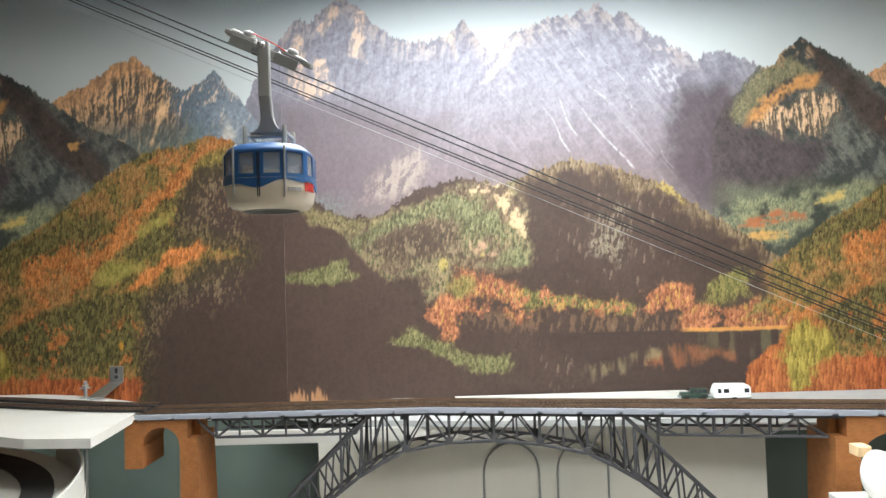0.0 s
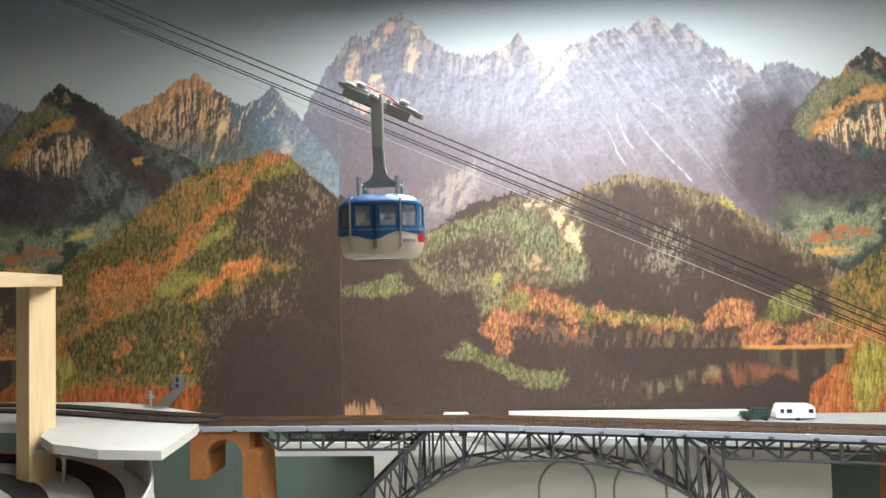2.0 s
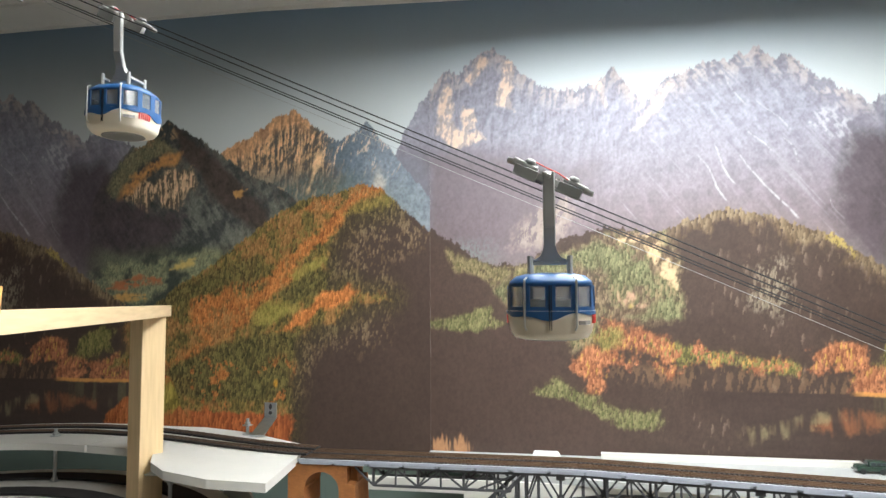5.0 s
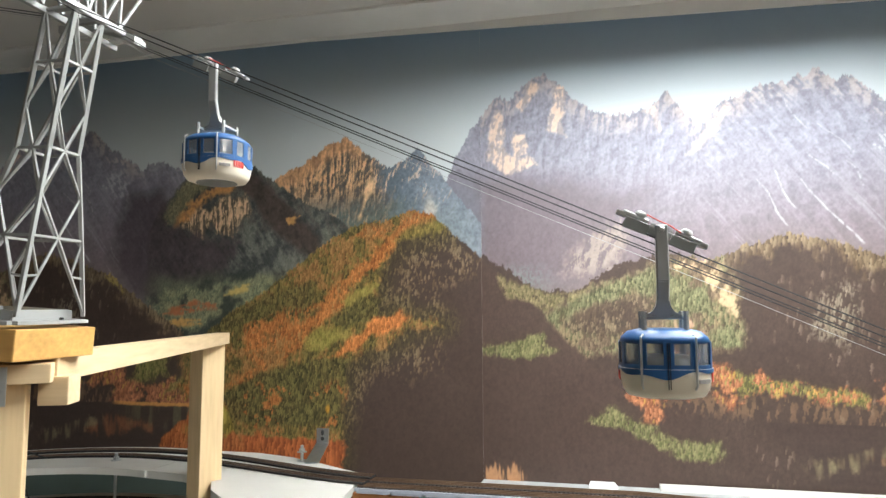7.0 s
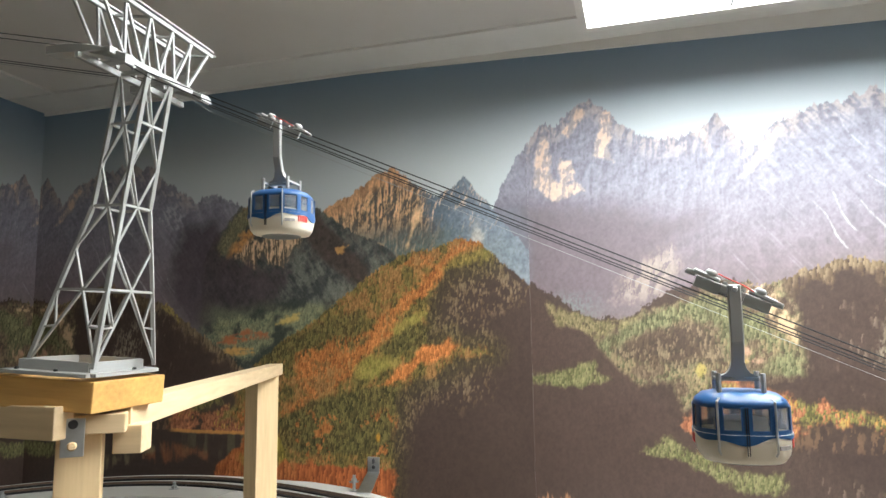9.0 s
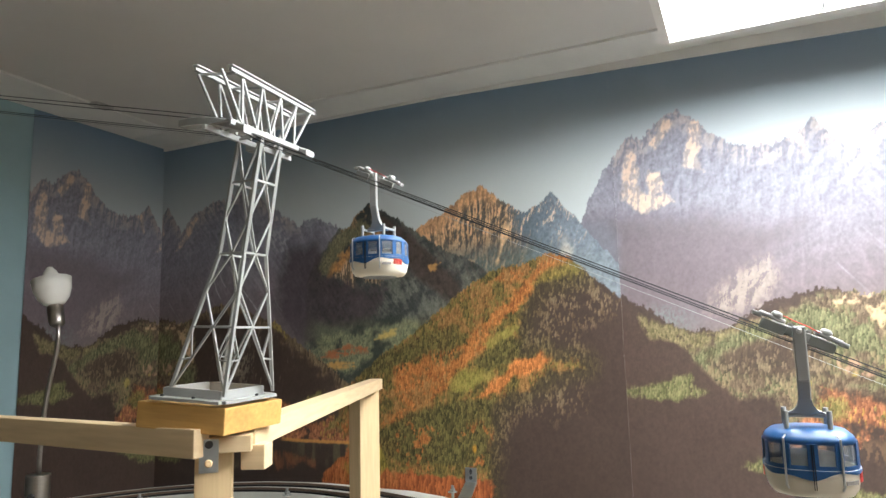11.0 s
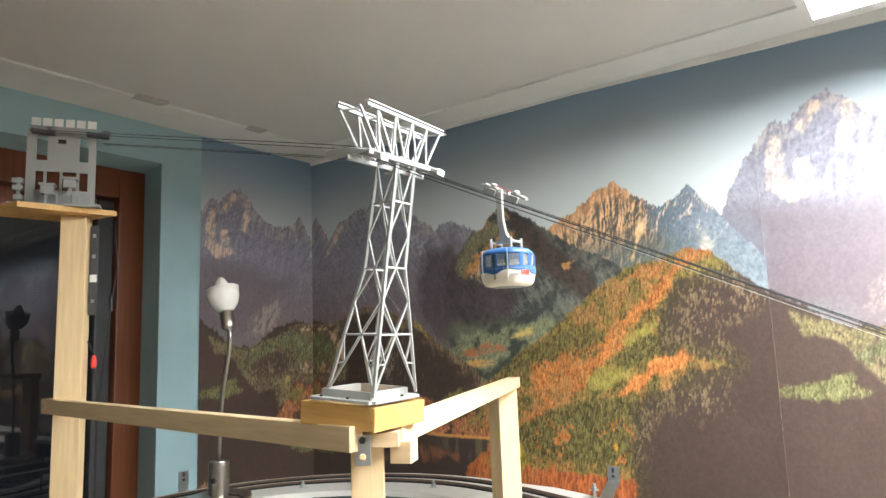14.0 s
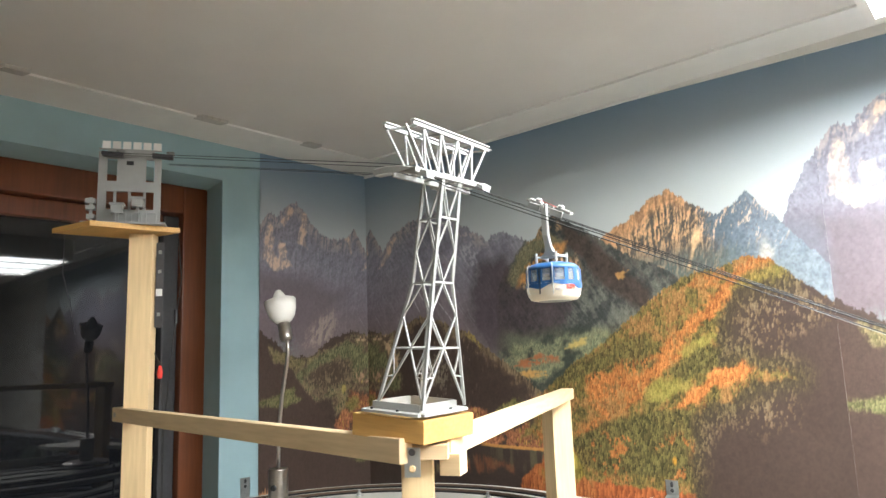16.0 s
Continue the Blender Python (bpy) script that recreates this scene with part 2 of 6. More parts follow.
# ---- the printed mountain mural ----
def lattice(x, y, seed):
    """Smooth noise from -1 to 1."""
    xi, yi = np.floor(x), np.floor(y)
    fx, fy = x - xi, y - yi
    fx, fy = fx * fx * (3 - 2 * fx), fy * fy * (3 - 2 * fy)

    def h(a, b):
        v = np.sin(a * 127.1 + b * 311.7 + seed * 74.7) * 43758.5453
        return v - np.floor(v)
    top = h(xi, yi) * (1 - fx) + h(xi + 1, yi) * fx
    low = h(xi, yi + 1) * (1 - fx) + h(xi + 1, yi + 1) * fx
    return (top * (1 - fy) + low * fy) * 2 - 1


def cloud(x, y, seed, octaves=4, gain=0.5):
    total, amp, size = 0, 1.0, 0
    for k in range(octaves):
        total = total + amp * lattice(x * 2 ** k, y * 2 ** k, seed + k)
        size += amp
        amp *= gain
    return total / size


def soft(v, a, b):
    t = np.clip((v - a) / (b - a), 0, 1)
    return t * t * (3 - 2 * t)


def srgb(r, g, b):
    return np.array([(c / 255) ** 2.2 for c in (r, g, b)])


PERIOD = 1.505


def ridge(u, line, jag, seed, freq=60):
    """A skyline through a few corner points, with broken rock between them."""
    xs, zs = zip(*line)
    return np.interp(u, xs, zs) + jag * cloud(u * freq, u * 0 + seed, seed, 4, 0.6)


MASSIF = [(0, 2.138), (0.028, 2.173), (0.05, 2.163), (0.09, 2.192), (0.123, 2.211), (0.15, 2.19), (0.185, 2.146), (0.25, 2.122), (0.31, 2.125), (0.343, 2.163),
          (0.365, 2.13), (0.391, 2.09), (0.43, 2.125), (0.498, 2.165), (0.54, 2.157), (0.586, 2.18), (0.615, 2.163), (0.641, 2.17), (0.68, 2.13), (0.735, 2.09),
          (0.765, 2.074), (0.806, 2.085), (0.875, 2.06), (0.95, 2.0), (1.36, 1.93), (1.435, 2.015), (1.47, 2.085), (1.505, 2.138)]
ORANGE_PEAK = [(0, 1.5), (0.98, 2.0), (1.08, 2.035), (1.14, 2.062), (1.19, 2.097), (1.23, 2.112), (1.27, 2.085), (1.325, 2.043), (1.345, 2.057), (1.365, 2.068), (1.38, 2.086), (1.40, 2.055),
               (1.44, 2.01), (1.505, 1.93)]
DARK_PEAK = [(0, 1.6), (0.74, 1.84), (0.82, 2.0), (0.875, 2.05), (0.91, 2.062), (0.93, 2.085), (0.96, 2.107), (0.985, 2.09), (1.03, 2.064), (1.072, 2.033), (1.14, 1.988), (1.213, 1.953), (1.28, 1.90), (1.505, 1.8)]
EAST_HILL = [(0, 1.87), (0.06, 1.835), (0.10, 1.805), (0.17, 1.80), (0.24, 1.845), (0.33, 1.868), (0.40, 1.853), (0.455, 1.873), (0.52, 1.896), (0.60, 1.882), (0.70, 1.846),
             (0.776, 1.79), (0.864, 1.735), (0.95, 1.66), (1.1, 1.55), (1.505, 1.4)]
WEST_HILL = [(0, 1.3), (0.80, 1.66), (0.90, 1.70), (0.985, 1.765), (1.05, 1.80), (1.12, 1.85), (1.2, 1.91), (1.26, 1.937), (1.32, 1.943), (1.368, 1.962), (1.41, 1.952), (1.45, 1.912), (1.505, 1.865)]


def crag(x, y, seed, octaves=5):
    """Broken rock: sharp ridges at several sizes."""
    total, amp = 0, 0.5
    for k in range(octaves):
        total = total + amp * (1 - np.abs(lattice(x, y, seed + k * 3)))
        x, y, amp = x * 1.93 + y * 0.31, y * 1.93 - x * 0.27, amp * 0.58
    return total


def relief(u, z, fu, fz, seed, lean=0.0):
    """Light and shade on broken rock lit from the left, about -1 to 1."""
    x, y = u * fu + z * lean * fu, z * fz
    return np.clip(5.0 * (crag(x + 0.07, y - 0.05, seed) - crag(x - 0.07, y + 0.05, seed)), -1, 1)


def forest(u, z, w, h, seed):
    """Rows of small pointed trees. Gives for each place a random number of its tree, a second one, and its light from 0 to 1."""
    one, two, light = np.zeros_like(u), np.zeros_like(u), np.zeros_like(u)

    def rnd(a, b, k):
        v = np.sin(a * 127.1 + b * 311.7 + (seed + k) * 74.7) * 43758.5453
        return v - np.floor(v)
    row0 = np.floor(z / h)
    for dj in (0, -1, -2):
        row = row0 + dj
        shift = rnd(row, row * 0, 9) * w
        col0 = np.floor((u - shift) / w)
        for di in (-1, 0, 1):
            col = col0 + di
            a, b, c = rnd(col, row, 1), rnd(col, row, 2), rnd(col, row, 3)
            cx = shift + (col + 0.25 + 0.5 * a) * w
            base = (row + 0.6 * b) * h
            tall = h * (1.5 + 0.9 * c)
            t = (z - base) / tall
            wide = w * (0.62 + 0.25 * b) * np.sqrt(np.clip(1 - t, 0, 1))
            hit = (t > 0) & (t < 1) & (np.abs(u - cx) < wide)
            s = np.clip(0.35 + 0.55 * t + 0.5 * (cx - u) / (wide + 1e-6), 0, 1)
            one, two, light = np.where(hit, a, one), np.where(hit, c, two), np.where(hit, s, light)
    return one, two, light


def paint(u, z):
    """The colours of the print at the places u (along the paper) and z (height)."""
    u = np.mod(u, PERIOD)

    def full(r, g, b):
        return np.broadcast_to(srgb(r, g, b), u.shape + (3,))

    def mixin(base, colour, mask):
        return base * (1 - mask[..., None]) + np.asarray(colour) * mask[..., None]

    def blend(a, b, t):
        return a * (1 - t[..., None]) + b * t[..., None]

    def times(a, f):
        return a * f[..., None]
    patch = cloud(u * 14, z * 16, 41, 4, 0.55)
    clump = cloud(u * 42, z * 38, 37, 4, 0.6)
    fine = cloud(u * 170, z * 120, 11, 3, 0.65)
    wob = 0.03 * cloud(u * 9, z * 9, 3)
    r1, r2, lt = forest(u, z, 0.0040, 0.0056, 5)        # near trees
    q1, q2, qt = forest(u, z, 0.0036, 0.0040, 9)        # far trees
    tall1, tall2, tl = forest(u, z, 0.0065, 0.0115, 21)  # tall slim trees
    near = (0.52 + 0.60 * lt) * (1 + 0.22 * clump + 0.16 * fine)
    far = (0.66 + 0.46 * qt) * (1 + 0.18 * clump)
    jag = 0.008 * clump + 0.004 * patch + 0.005 * fine
    grain = cloud(u * 330, z * 260, 151, 2)

    def inside(corners, edge=0.004, rough=1.0):
        """The share, from 0 to 1, by which each place lies inside an outline with a ragged edge; the print repeats."""
        k = np.zeros_like(u)
        xs, zs = [c[0] for c in corners], [c[1] for c in corners]
        reach = edge + 0.018 * rough
        for turn in (-PERIOD, 0.0, PERIOD):
            near_by = (u + turn > min(xs) - reach) & (u + turn < max(xs) + reach) & (z > min(zs) - reach) & (z < max(zs) + reach)
            if near_by.any():
                k[near_by] = np.maximum(k[near_by], soft(region(u[near_by] + turn, z[near_by], corners) + rough * jag[near_by], -edge, edge))
        return k

    def stand(corners, share, edge=0.012, rough=1.6):
        """Single trees, thinning out towards the edge of an area."""
        return inside(corners, edge, rough) * soft(r1 - (1 - share) + 0.35 * clump, -0.04, 0.04) * soft(lt, 0.05, 0.25)
    scree = relief(u + 0.003 * clump, z, 30, 21, 13, 0.62)
    walls = relief(u + 0.003 * clump, z, 42, 19, 29, -0.12)

    # sky
    out = blend(full(206, 212, 212), full(110, 136, 160), soft(z, 2.06, 2.38))
    sky = out

    # far massif: grey-violet walls, cream sun on some faces, pale chutes, painted haze below
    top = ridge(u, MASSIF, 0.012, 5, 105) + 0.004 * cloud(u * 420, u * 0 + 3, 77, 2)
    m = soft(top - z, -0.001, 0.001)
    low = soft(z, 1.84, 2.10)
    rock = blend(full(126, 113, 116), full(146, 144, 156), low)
    side = soft(u - 0.35 * (z - 2.0), 0.36, 0.40)
    form = walls * (1 - side) + scree * side
    smooth = inside(SMOOTH, 0.03, 1.5)
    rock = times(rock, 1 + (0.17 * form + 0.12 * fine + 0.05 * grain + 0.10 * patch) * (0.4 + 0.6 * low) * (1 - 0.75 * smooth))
    rock = blend(rock, times(full(116, 104, 108), 1 + 0.06 * clump + 0.05 * fine), 0.75 * smooth)
    sunny = soft(form + 1.1 * clump + 0.4 * fine, -0.35, 0.35)
    sun = np.zeros_like(u)
    for corners in (SUN_A, SUN_B, SUN_C, SUN_D, SUN_E, SUN_F):
        sun = np.maximum(sun, inside(corners, 0.004, 0.8))
    sun = np.maximum(0.95 * sun * (0.35 + 0.65 * sunny), 0.30 * sunny * soft(0.05 - (top - z), 0, 0.04) * (1 - soft(u, 0.72, 0.8)))
    rock = mixin(rock, srgb(236, 206, 182), 0.85 * sun)
    for xa, za, xb, zb, w in CHUTES:
        s = np.clip((za - z) / (za - zb), 0, 1)
        bend = 0.004 * np.sin(s * 5 + xa * 40) + 0.003 * clump
        line = soft(w * (0.2 + 0.6 * s) - np.abs(u - (xa + (xb - xa) * s) - bend), -0.0012, 0.0012) * soft(s, 0, 0.08) * (1 - soft(s, 0.92, 1.0))
        rock = mixin(rock, srgb(204, 200, 202), 0.6 * line * soft(fine + 0.7, 0, 0.8))
    streak = cloud((u - 0.80 * (1.95 - z)) * 150, z * 14 + u * 6, 163, 3)
    rock = mixin(rock, srgb(188, 184, 190), 0.26 * soft(streak, 0.25, 0.6) * side * (1 - soft(u, 0.72, 0.8)) * soft(patch, -0.4, 0.3))
    snow = soft(form + 0.6 * fine, 0.0, 0.5) * np.maximum(inside(SNOW, 0.006, 1.2), 0.25 * soft(z - top, -0.06, -0.01) * side * (1 - soft(u, 0.86, 0.9)))
    rock = mixin(rock, srgb(212, 210, 214), 0.42 * snow)
    rock = mixin(rock, srgb(196, 178, 158), 0.45 * inside(SPUR, 0.014, 1.8) * soft(form + qt, -0.1, 0.7))
    meadow = soft(1.845 + 0.5 * wob - z, -0.008, 0.02) * (1 - soft(u, 0.07, 0.16))
    rock = mixin(rock, srgb(128, 138, 136), 0.6 * meadow * soft(q1, 0.2, 0.7))
    rock = mixin(rock, srgb(104, 98, 104), 0.6 * soft(u, 0.68, 0.82) * soft(2.06 - z, 0, 0.08))
    # pale blue haze painted over the gully by the seam
    rock = mixin(rock, srgb(150, 158, 172), 0.25 * inside(GULLY_L, 0.015))
    rock = blend(rock, times(full(80, 70, 74), 1 + 0.14 * clump + 0.12 * scree + 0.08 * fine), 0.80 * inside(DARK_GULLY, 0.03, 3.0))
    out = blend(out, rock, m)

    # warm peak and the small blue needle beside it
    top = ridge(u, ORANGE_PEAK, 0.008, 61, 105) + 0.003 * cloud(u * 420, u * 0 + 5, 79, 2)
    m = soft(top - z, -0.001, 0.001) * soft(u, 0.99, 1.05)
    ribbed = relief(u + 0.004 * clump + (u - 1.21) * (2.11 - z) * 1.6, z, 66, 17, 61, 0.0)
    warm = blend(full(84, 78, 72), full(196, 156, 118), soft(ribbed + 0.5 * clump - (u - 1.20) * 2.2 + 2.0 * (z - 2.05), -0.5, 0.6))
    warm = blend(warm, times(full(178, 132, 96), 1 + 0.2 * fine), 0.6 * soft(0.035 + 0.01 * clump - (top - z), -0.01, 0.02) * (1 - soft(u, 1.24, 1.28)))
    cool = blend(full(86, 96, 104), full(186, 160, 138), soft(ribbed + 0.7 * clump + 8 * (z - 2.05), 0.1, 0.8))
    warm = blend(warm, cool, soft(u + 0.35 * (z - 2.05) + 0.02 * clump, 1.275, 1.315))
    scar = soft(0.006 + 0.008 * clump - np.abs(u - 1.278 - 0.30 * (z - 2.0)), -0.003, 0.004) * soft(0.05 - np.abs(z - 1.985), 0, 0.02)
    scar = np.maximum(scar, soft(0.010 + 0.008 * clump - np.hypot((u - 1.205) * 0.7, z - 1.948), -0.004, 0.004))
    warm = mixin(warm, srgb(214, 176, 134), 0.75 * scar)
    warm = mixin(warm, srgb(82, 92, 90), 0.75 * soft(1.982 + 0.8 * wob + 0.02 * ribbed - z, -0.01, 0.03) * (1 - scar))
    warm = mixin(warm, srgb(196, 180, 160), 0.6 * soft(0.012 + 0.01 * clump - np.hypot(u - 1.405, (z - 1.962) * 0.5), -0.006, 0.006))
    # blue-grey haze painted in, growing towards the needle and the seam
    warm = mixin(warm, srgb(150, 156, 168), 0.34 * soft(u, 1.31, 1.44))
    # colours raised to stand in for lamp light that falls short here
    out = blend(out, times(warm, 1.4 * (1 + 0.26 * fine + 0.1 * grain)), m)

    # dark peak with orange meadows and pale ribs
    top = ridge(u, DARK_PEAK, 0.007, 71, 90) + 0.003 * cloud(u * 400, u * 0 + 7, 81, 2)
    m = soft(top - z, -0.001, 0.001) * soft(u + 0.9 * (2.06 - np.maximum(z, 1.955)) + 1.5 * jag, 0.880, 0.892) * (1 - soft(u, 1.3, 1.4))
    woods = blend(full(64, 66, 64), full(106, 106, 98), soft(0.9 * clump + 0.8 * patch + 0.5 * scree, -0.5, 0.6))
    woods = times(woods, 0.70 + 0.45 * qt)
    dark = blend(woods, times(full(62, 54, 52), 1 + 0.2 * scree), 0.5 * soft(scree + patch, 0.0, 0.6))
    dark = blend(dark, times(blend(full(98, 98, 78), full(132, 122, 94), q1), far), 0.9 * inside(PEAK_GREEN, 0.006))
    dark = blend(dark, times(full(150, 122, 94), 1 + 0.35 * scree), 0.85 * inside(PEAK_CAP, 0.005) * soft(scree + clump, -0.5, 0.3))
    dark = blend(dark, times(full(72, 62, 58), 1 + 0.16 * scree + 0.1 * fine), 0.92 * inside(DARK_FLANK, 0.008))
    dark = blend(dark, woods, 0.9 * inside(BLUE_WOOD, 0.010, 1.6))
    ribs = relief(u + 0.004 * clump, z, 86, 14, 73, 0.1)
    cliff = soft(ribs + 0.6 * clump, -0.15, 0.35) * inside(RIBS, 0.006, 1.2)
    dark = blend(dark, times(full(96, 82, 68), 1 + 0.1 * fine), 0.7 * inside(RIBS, 0.006, 1.2))
    dark = mixin(dark, srgb(206, 172, 138), 0.9 * cliff)
    dark = mixin(dark, srgb(182, 130, 80), 0.9 * inside(MEADOW, 0.008) * soft(clump + fine, -0.9, 0.1))
    spot = soft(0.012 + 0.006 * (u - 1.11) / 0.02 - np.hypot((u - 1.112) * 0.8, (z - 1.950) * 1.3) + 1.3 * jag, -0.002, 0.005)
    dark = mixin(dark, srgb(186, 140, 84), 0.8 * spot)
    dark = blend(dark, times(full(70, 61, 64), 1 + 0.12 * clump + 0.12 * scree), 0.85 * inside(DARK_GULLY, 0.014, 3.0))
    out = blend(out, times(dark, 1.25 * (1 + 0.20 * fine + 0.10 * grain)), m)

    # valley floor between the hills
    m = soft(1.845 + 0.6 * wob - z, -0.01, 0.02) * soft(u, 0.76, 0.84) * (1 - soft(u, 1.2, 1.3))
    vale = times(blend(full(68, 72, 66), full(104, 104, 88), soft(patch + 0.6 * clump, -0.2, 0.5)), far)
    vale = blend(vale, times(blend(full(104, 112, 92), full(156, 154, 118), q1), far), 0.85 * inside(VALE, 0.008, 1.2) * soft(clump, -0.5, 0.1))
    streaky = cloud(u * 26, z * 120, 47, 4, 0.6)
    for corners, tone in ((VALE_RED, (176, 102, 66)), (VALE_GOLD, (206, 158, 92)), (VALE_GOLD_B, (206, 176, 104))):
        vale = mixin(vale, srgb(*tone), 0.85 * inside(corners, 0.004, 0.8) * soft(streaky + 0.5 * fine, -0.6, 0.0))
    out = blend(out, vale, m)

    # wooded hill behind the lake
    top = ridge(u, EAST_HILL, 0.005, 83, 150) + 0.008 * (tall1 - 0.5) * soft(tl, 0, 0.2)
    m = soft(top - z, -0.001, 0.0015) * (1 - soft(u, 1.0, 1.1))
    shade = times(full(78, 65, 59), 0.97 + 0.12 * patch + 0.16 * (qt - 0.4) * soft(patch, -0.3, 0.4) + 0.07 * fine)
    leaf = blend(full(76, 78, 58), full(134, 130, 96), r1)
    leaf = blend(leaf, full(160, 136, 106), 0.6 * soft(r2 + 0.6 * patch, 0.70, 0.82))
    green = times(leaf, near)
    bark = times(blend(full(98, 82, 68), full(146, 126, 102), r2), near)
    crest = soft(0.026 + 0.03 * clump - (top - z), -0.012, 0.014) * soft(u, 0.40, 0.46)
    tall = times(blend(full(96, 80, 62), full(150, 130, 102), tall1), 0.5 + 0.65 * tl)
    wood = blend(shade, tall, 0.85 * crest * soft(tl + 0.4 * clump, 0.1, 0.3))
    lit = inside(LITWOOD, 0.010, 1.5)
    wood = blend(wood, bark, 0.75 * lit)
    wood = blend(wood, green, 0.9 * lit * soft(1.2 * clump + 0.7 * patch + 0.5 * (r2 - 0.5), -0.25, 0.1))
    wood = blend(wood, blend(shade, bark, 0.75 * soft(r1 + 0.4 * clump, 0.55, 0.62)), 0.85 * inside(LIT_DARK, 0.012, 1.6))
    grove = np.maximum(inside(LIT_GREEN, 0.007, 1.3), 0.8 * inside(LIT_GREEN_B, 0.007, 1.3))
    wood = blend(wood, times(blend(full(80, 82, 60), full(140, 138, 102), r1), near), 0.85 * grove)
    wood = mixin(wood, srgb(220, 186, 148), 0.75 * inside(BARE, 0.006, 1.4) * soft(clump + fine, -0.3, 0.4))
    wood = mixin(wood, srgb(206, 160, 136), 0.6 * inside(PINK, 0.005, 1.2) * soft(fine, -0.4, 0.2))
    wood = blend(wood, times(blend(full(126, 118, 100), full(164, 150, 130), r2), near), 0.7 * stand(TREES_EAST, 0.55))
    few = soft(tall1, 0.86, 0.90) * soft(patch + 0.5 * clump, -0.1, 0.3) * soft(u, 0.42, 0.5) * (1 - soft(u, 0.7, 0.8))
    wood = mixin(wood, srgb(140, 124, 106), 0.55 * few * tl)
    gold = soft(0.01 + 0.012 * clump - np.abs(top - z - 0.006), -0.003, 0.004) * soft(0.03 - np.abs(u - 0.71), 0, 0.015)
    wood = mixin(wood, srgb(190, 166, 92), 0.6 * gold * soft(q1, 0.2, 0.5))
    out = blend(out, wood, m)

    # shaded gorge and foot of the hill, with a lit shelf of grass
    gorge = soft(1.862 - 0.95 * u + 0.25 * wob - z, -0.006, 0.010) * (1 - soft(u, 0.17 + 0.4 * (1.72 - z), 0.24 + 0.4 * (1.72 - z))) * (u < 0.5)
    brown = times(full(80, 66, 60), 1 + 0.10 * patch + 0.12 * (lt - 0.4) * soft(z, 1.55, 1.75) + 0.06 * fine)
    out = blend(out, brown, gorge)
    shelf = times(blend(full(104, 98, 68), full(158, 142, 104), q1), far)
    out = blend(out, shelf, 0.85 * inside(SHELF, 0.006, 1.2) * soft(fine + 0.5, -0.4, 0.4))
    out = blend(out, brown, soft(1.60 + 0.02 * clump - z, -0.02, 0.03) * (1 - soft(u, 0.30, 0.40)))

    # autumn trees along the shore
    fall = cloud(u * 120, z * 30, 131, 3)
    rust = times(blend(full(132, 84, 62), full(190, 126, 90), r1), near * (1 + 0.25 * fall) * 1.1)
    rust = blend(rust, shade, soft(fall - 0.5 * clump, 0.35, 0.6) * 0.7)
    rust = mixin(rust, srgb(216, 176, 88), 0.7 * soft(r2, 0.93, 0.95) * lt)
    mossy = times(blend(full(96, 98, 58), full(152, 140, 86), r1), near)
    mixed = blend(rust, mossy, soft(patch + 0.9 * clump + (r2 - 0.5) * 0.7, 0.0, 0.25))
    out = blend(out, mixed, inside(RUST_TOP, 0.008, 1.6) * 0.85)
    for corners in (RUST_A, RUST_B, RUST_C):
        out = blend(out, rust, inside(corners, 0.006, 1.6) * soft(1.2 * clump + patch + 0.5 * fine, -0.8, -0.2) * 0.92)
    for corners in (MOSS, MOUND, MOUND_B):
        out = blend(out, mossy, inside(corners, 0.006, 1.5) * soft(lt + 0.4 * clump, 0.0, 0.3) * 0.85)
    out = blend(out, blend(mossy, rust, soft(clump + r2 - 0.5, 0.0, 0.3)), inside(BANK, 0.005, 1.3) * soft(lt + 0.5 * clump, 0.0, 0.3) * 0.9)
    for corners in (TONGUE, STRIP):
        out = blend(out, times(blend(full(92, 94, 62), full(146, 140, 98), r1), near), inside(corners, 0.005, 1.3) * soft(lt + 0.5 * clump, 0.02, 0.3) * 0.92)
    for cu, cz, size in ((0.291, 1.711, 0.007), (0.362, 1.724, 0.003), (0.53, 1.643, 0.003), (0.50, 1.626, 0.002)):
        out = mixin(out, srgb(190, 168, 96), 0.7 * soft(size + 0.008 * clump - np.hypot(u - cu, (z - cz) * 0.8), -0.003, 0.003) * soft(lt, 0.05, 0.4))
    drip = soft(tall1, 0.55, 0.65) * soft(tl, 0.1, 0.3) * soft(0.018 + jag - np.abs(z - (1.605 - 0.06 * (u - 0.4))), -0.008, 0.01) * soft(u, 0.30, 0.36) * (1 - soft(u, 0.70, 0.76))
    out = mixin(out, srgb(132, 106, 82), 0.5 * drip)

    # lake with dim reflections, bright edge of reeds
    m = soft(1.578 - z, -0.001, 0.002) * soft(u, 0.45 + (1.578 - z), 0.50 + (1.578 - z)) * (1 - soft(u, 0.93, 0.96))
    water = times(full(74, 62, 57), 1 + 0.10 * cloud(u * 8, z * 120, 97, 3))
    smear = cloud(u * 90, z * 16, 103, 3)
    water = mixin(water, srgb(150, 98, 68), 0.7 * inside(REFLECT, 0.008, 1.3) * soft(smear, -0.5, 0.2))
    water = mixin(water, srgb(112, 108, 82), 0.55 * soft(smear, 0.0, 0.4) * soft(u, 0.72, 0.80) * soft(z, 1.515, 1.545))
    water = mixin(water, srgb(142, 130, 98), 0.65 * inside(REFLECT_B, 0.006, 1.4) * soft(smear, -0.4, 0.3))
    out = blend(out, water, m)
    shore = soft(0.0035 + 0.0015 * fine - np.abs(z - 1.578 - 0.1 * wob), -0.0015, 0.0015) * soft(u, 0.71, 0.74) * (1 - soft(u, 0.92, 0.94))
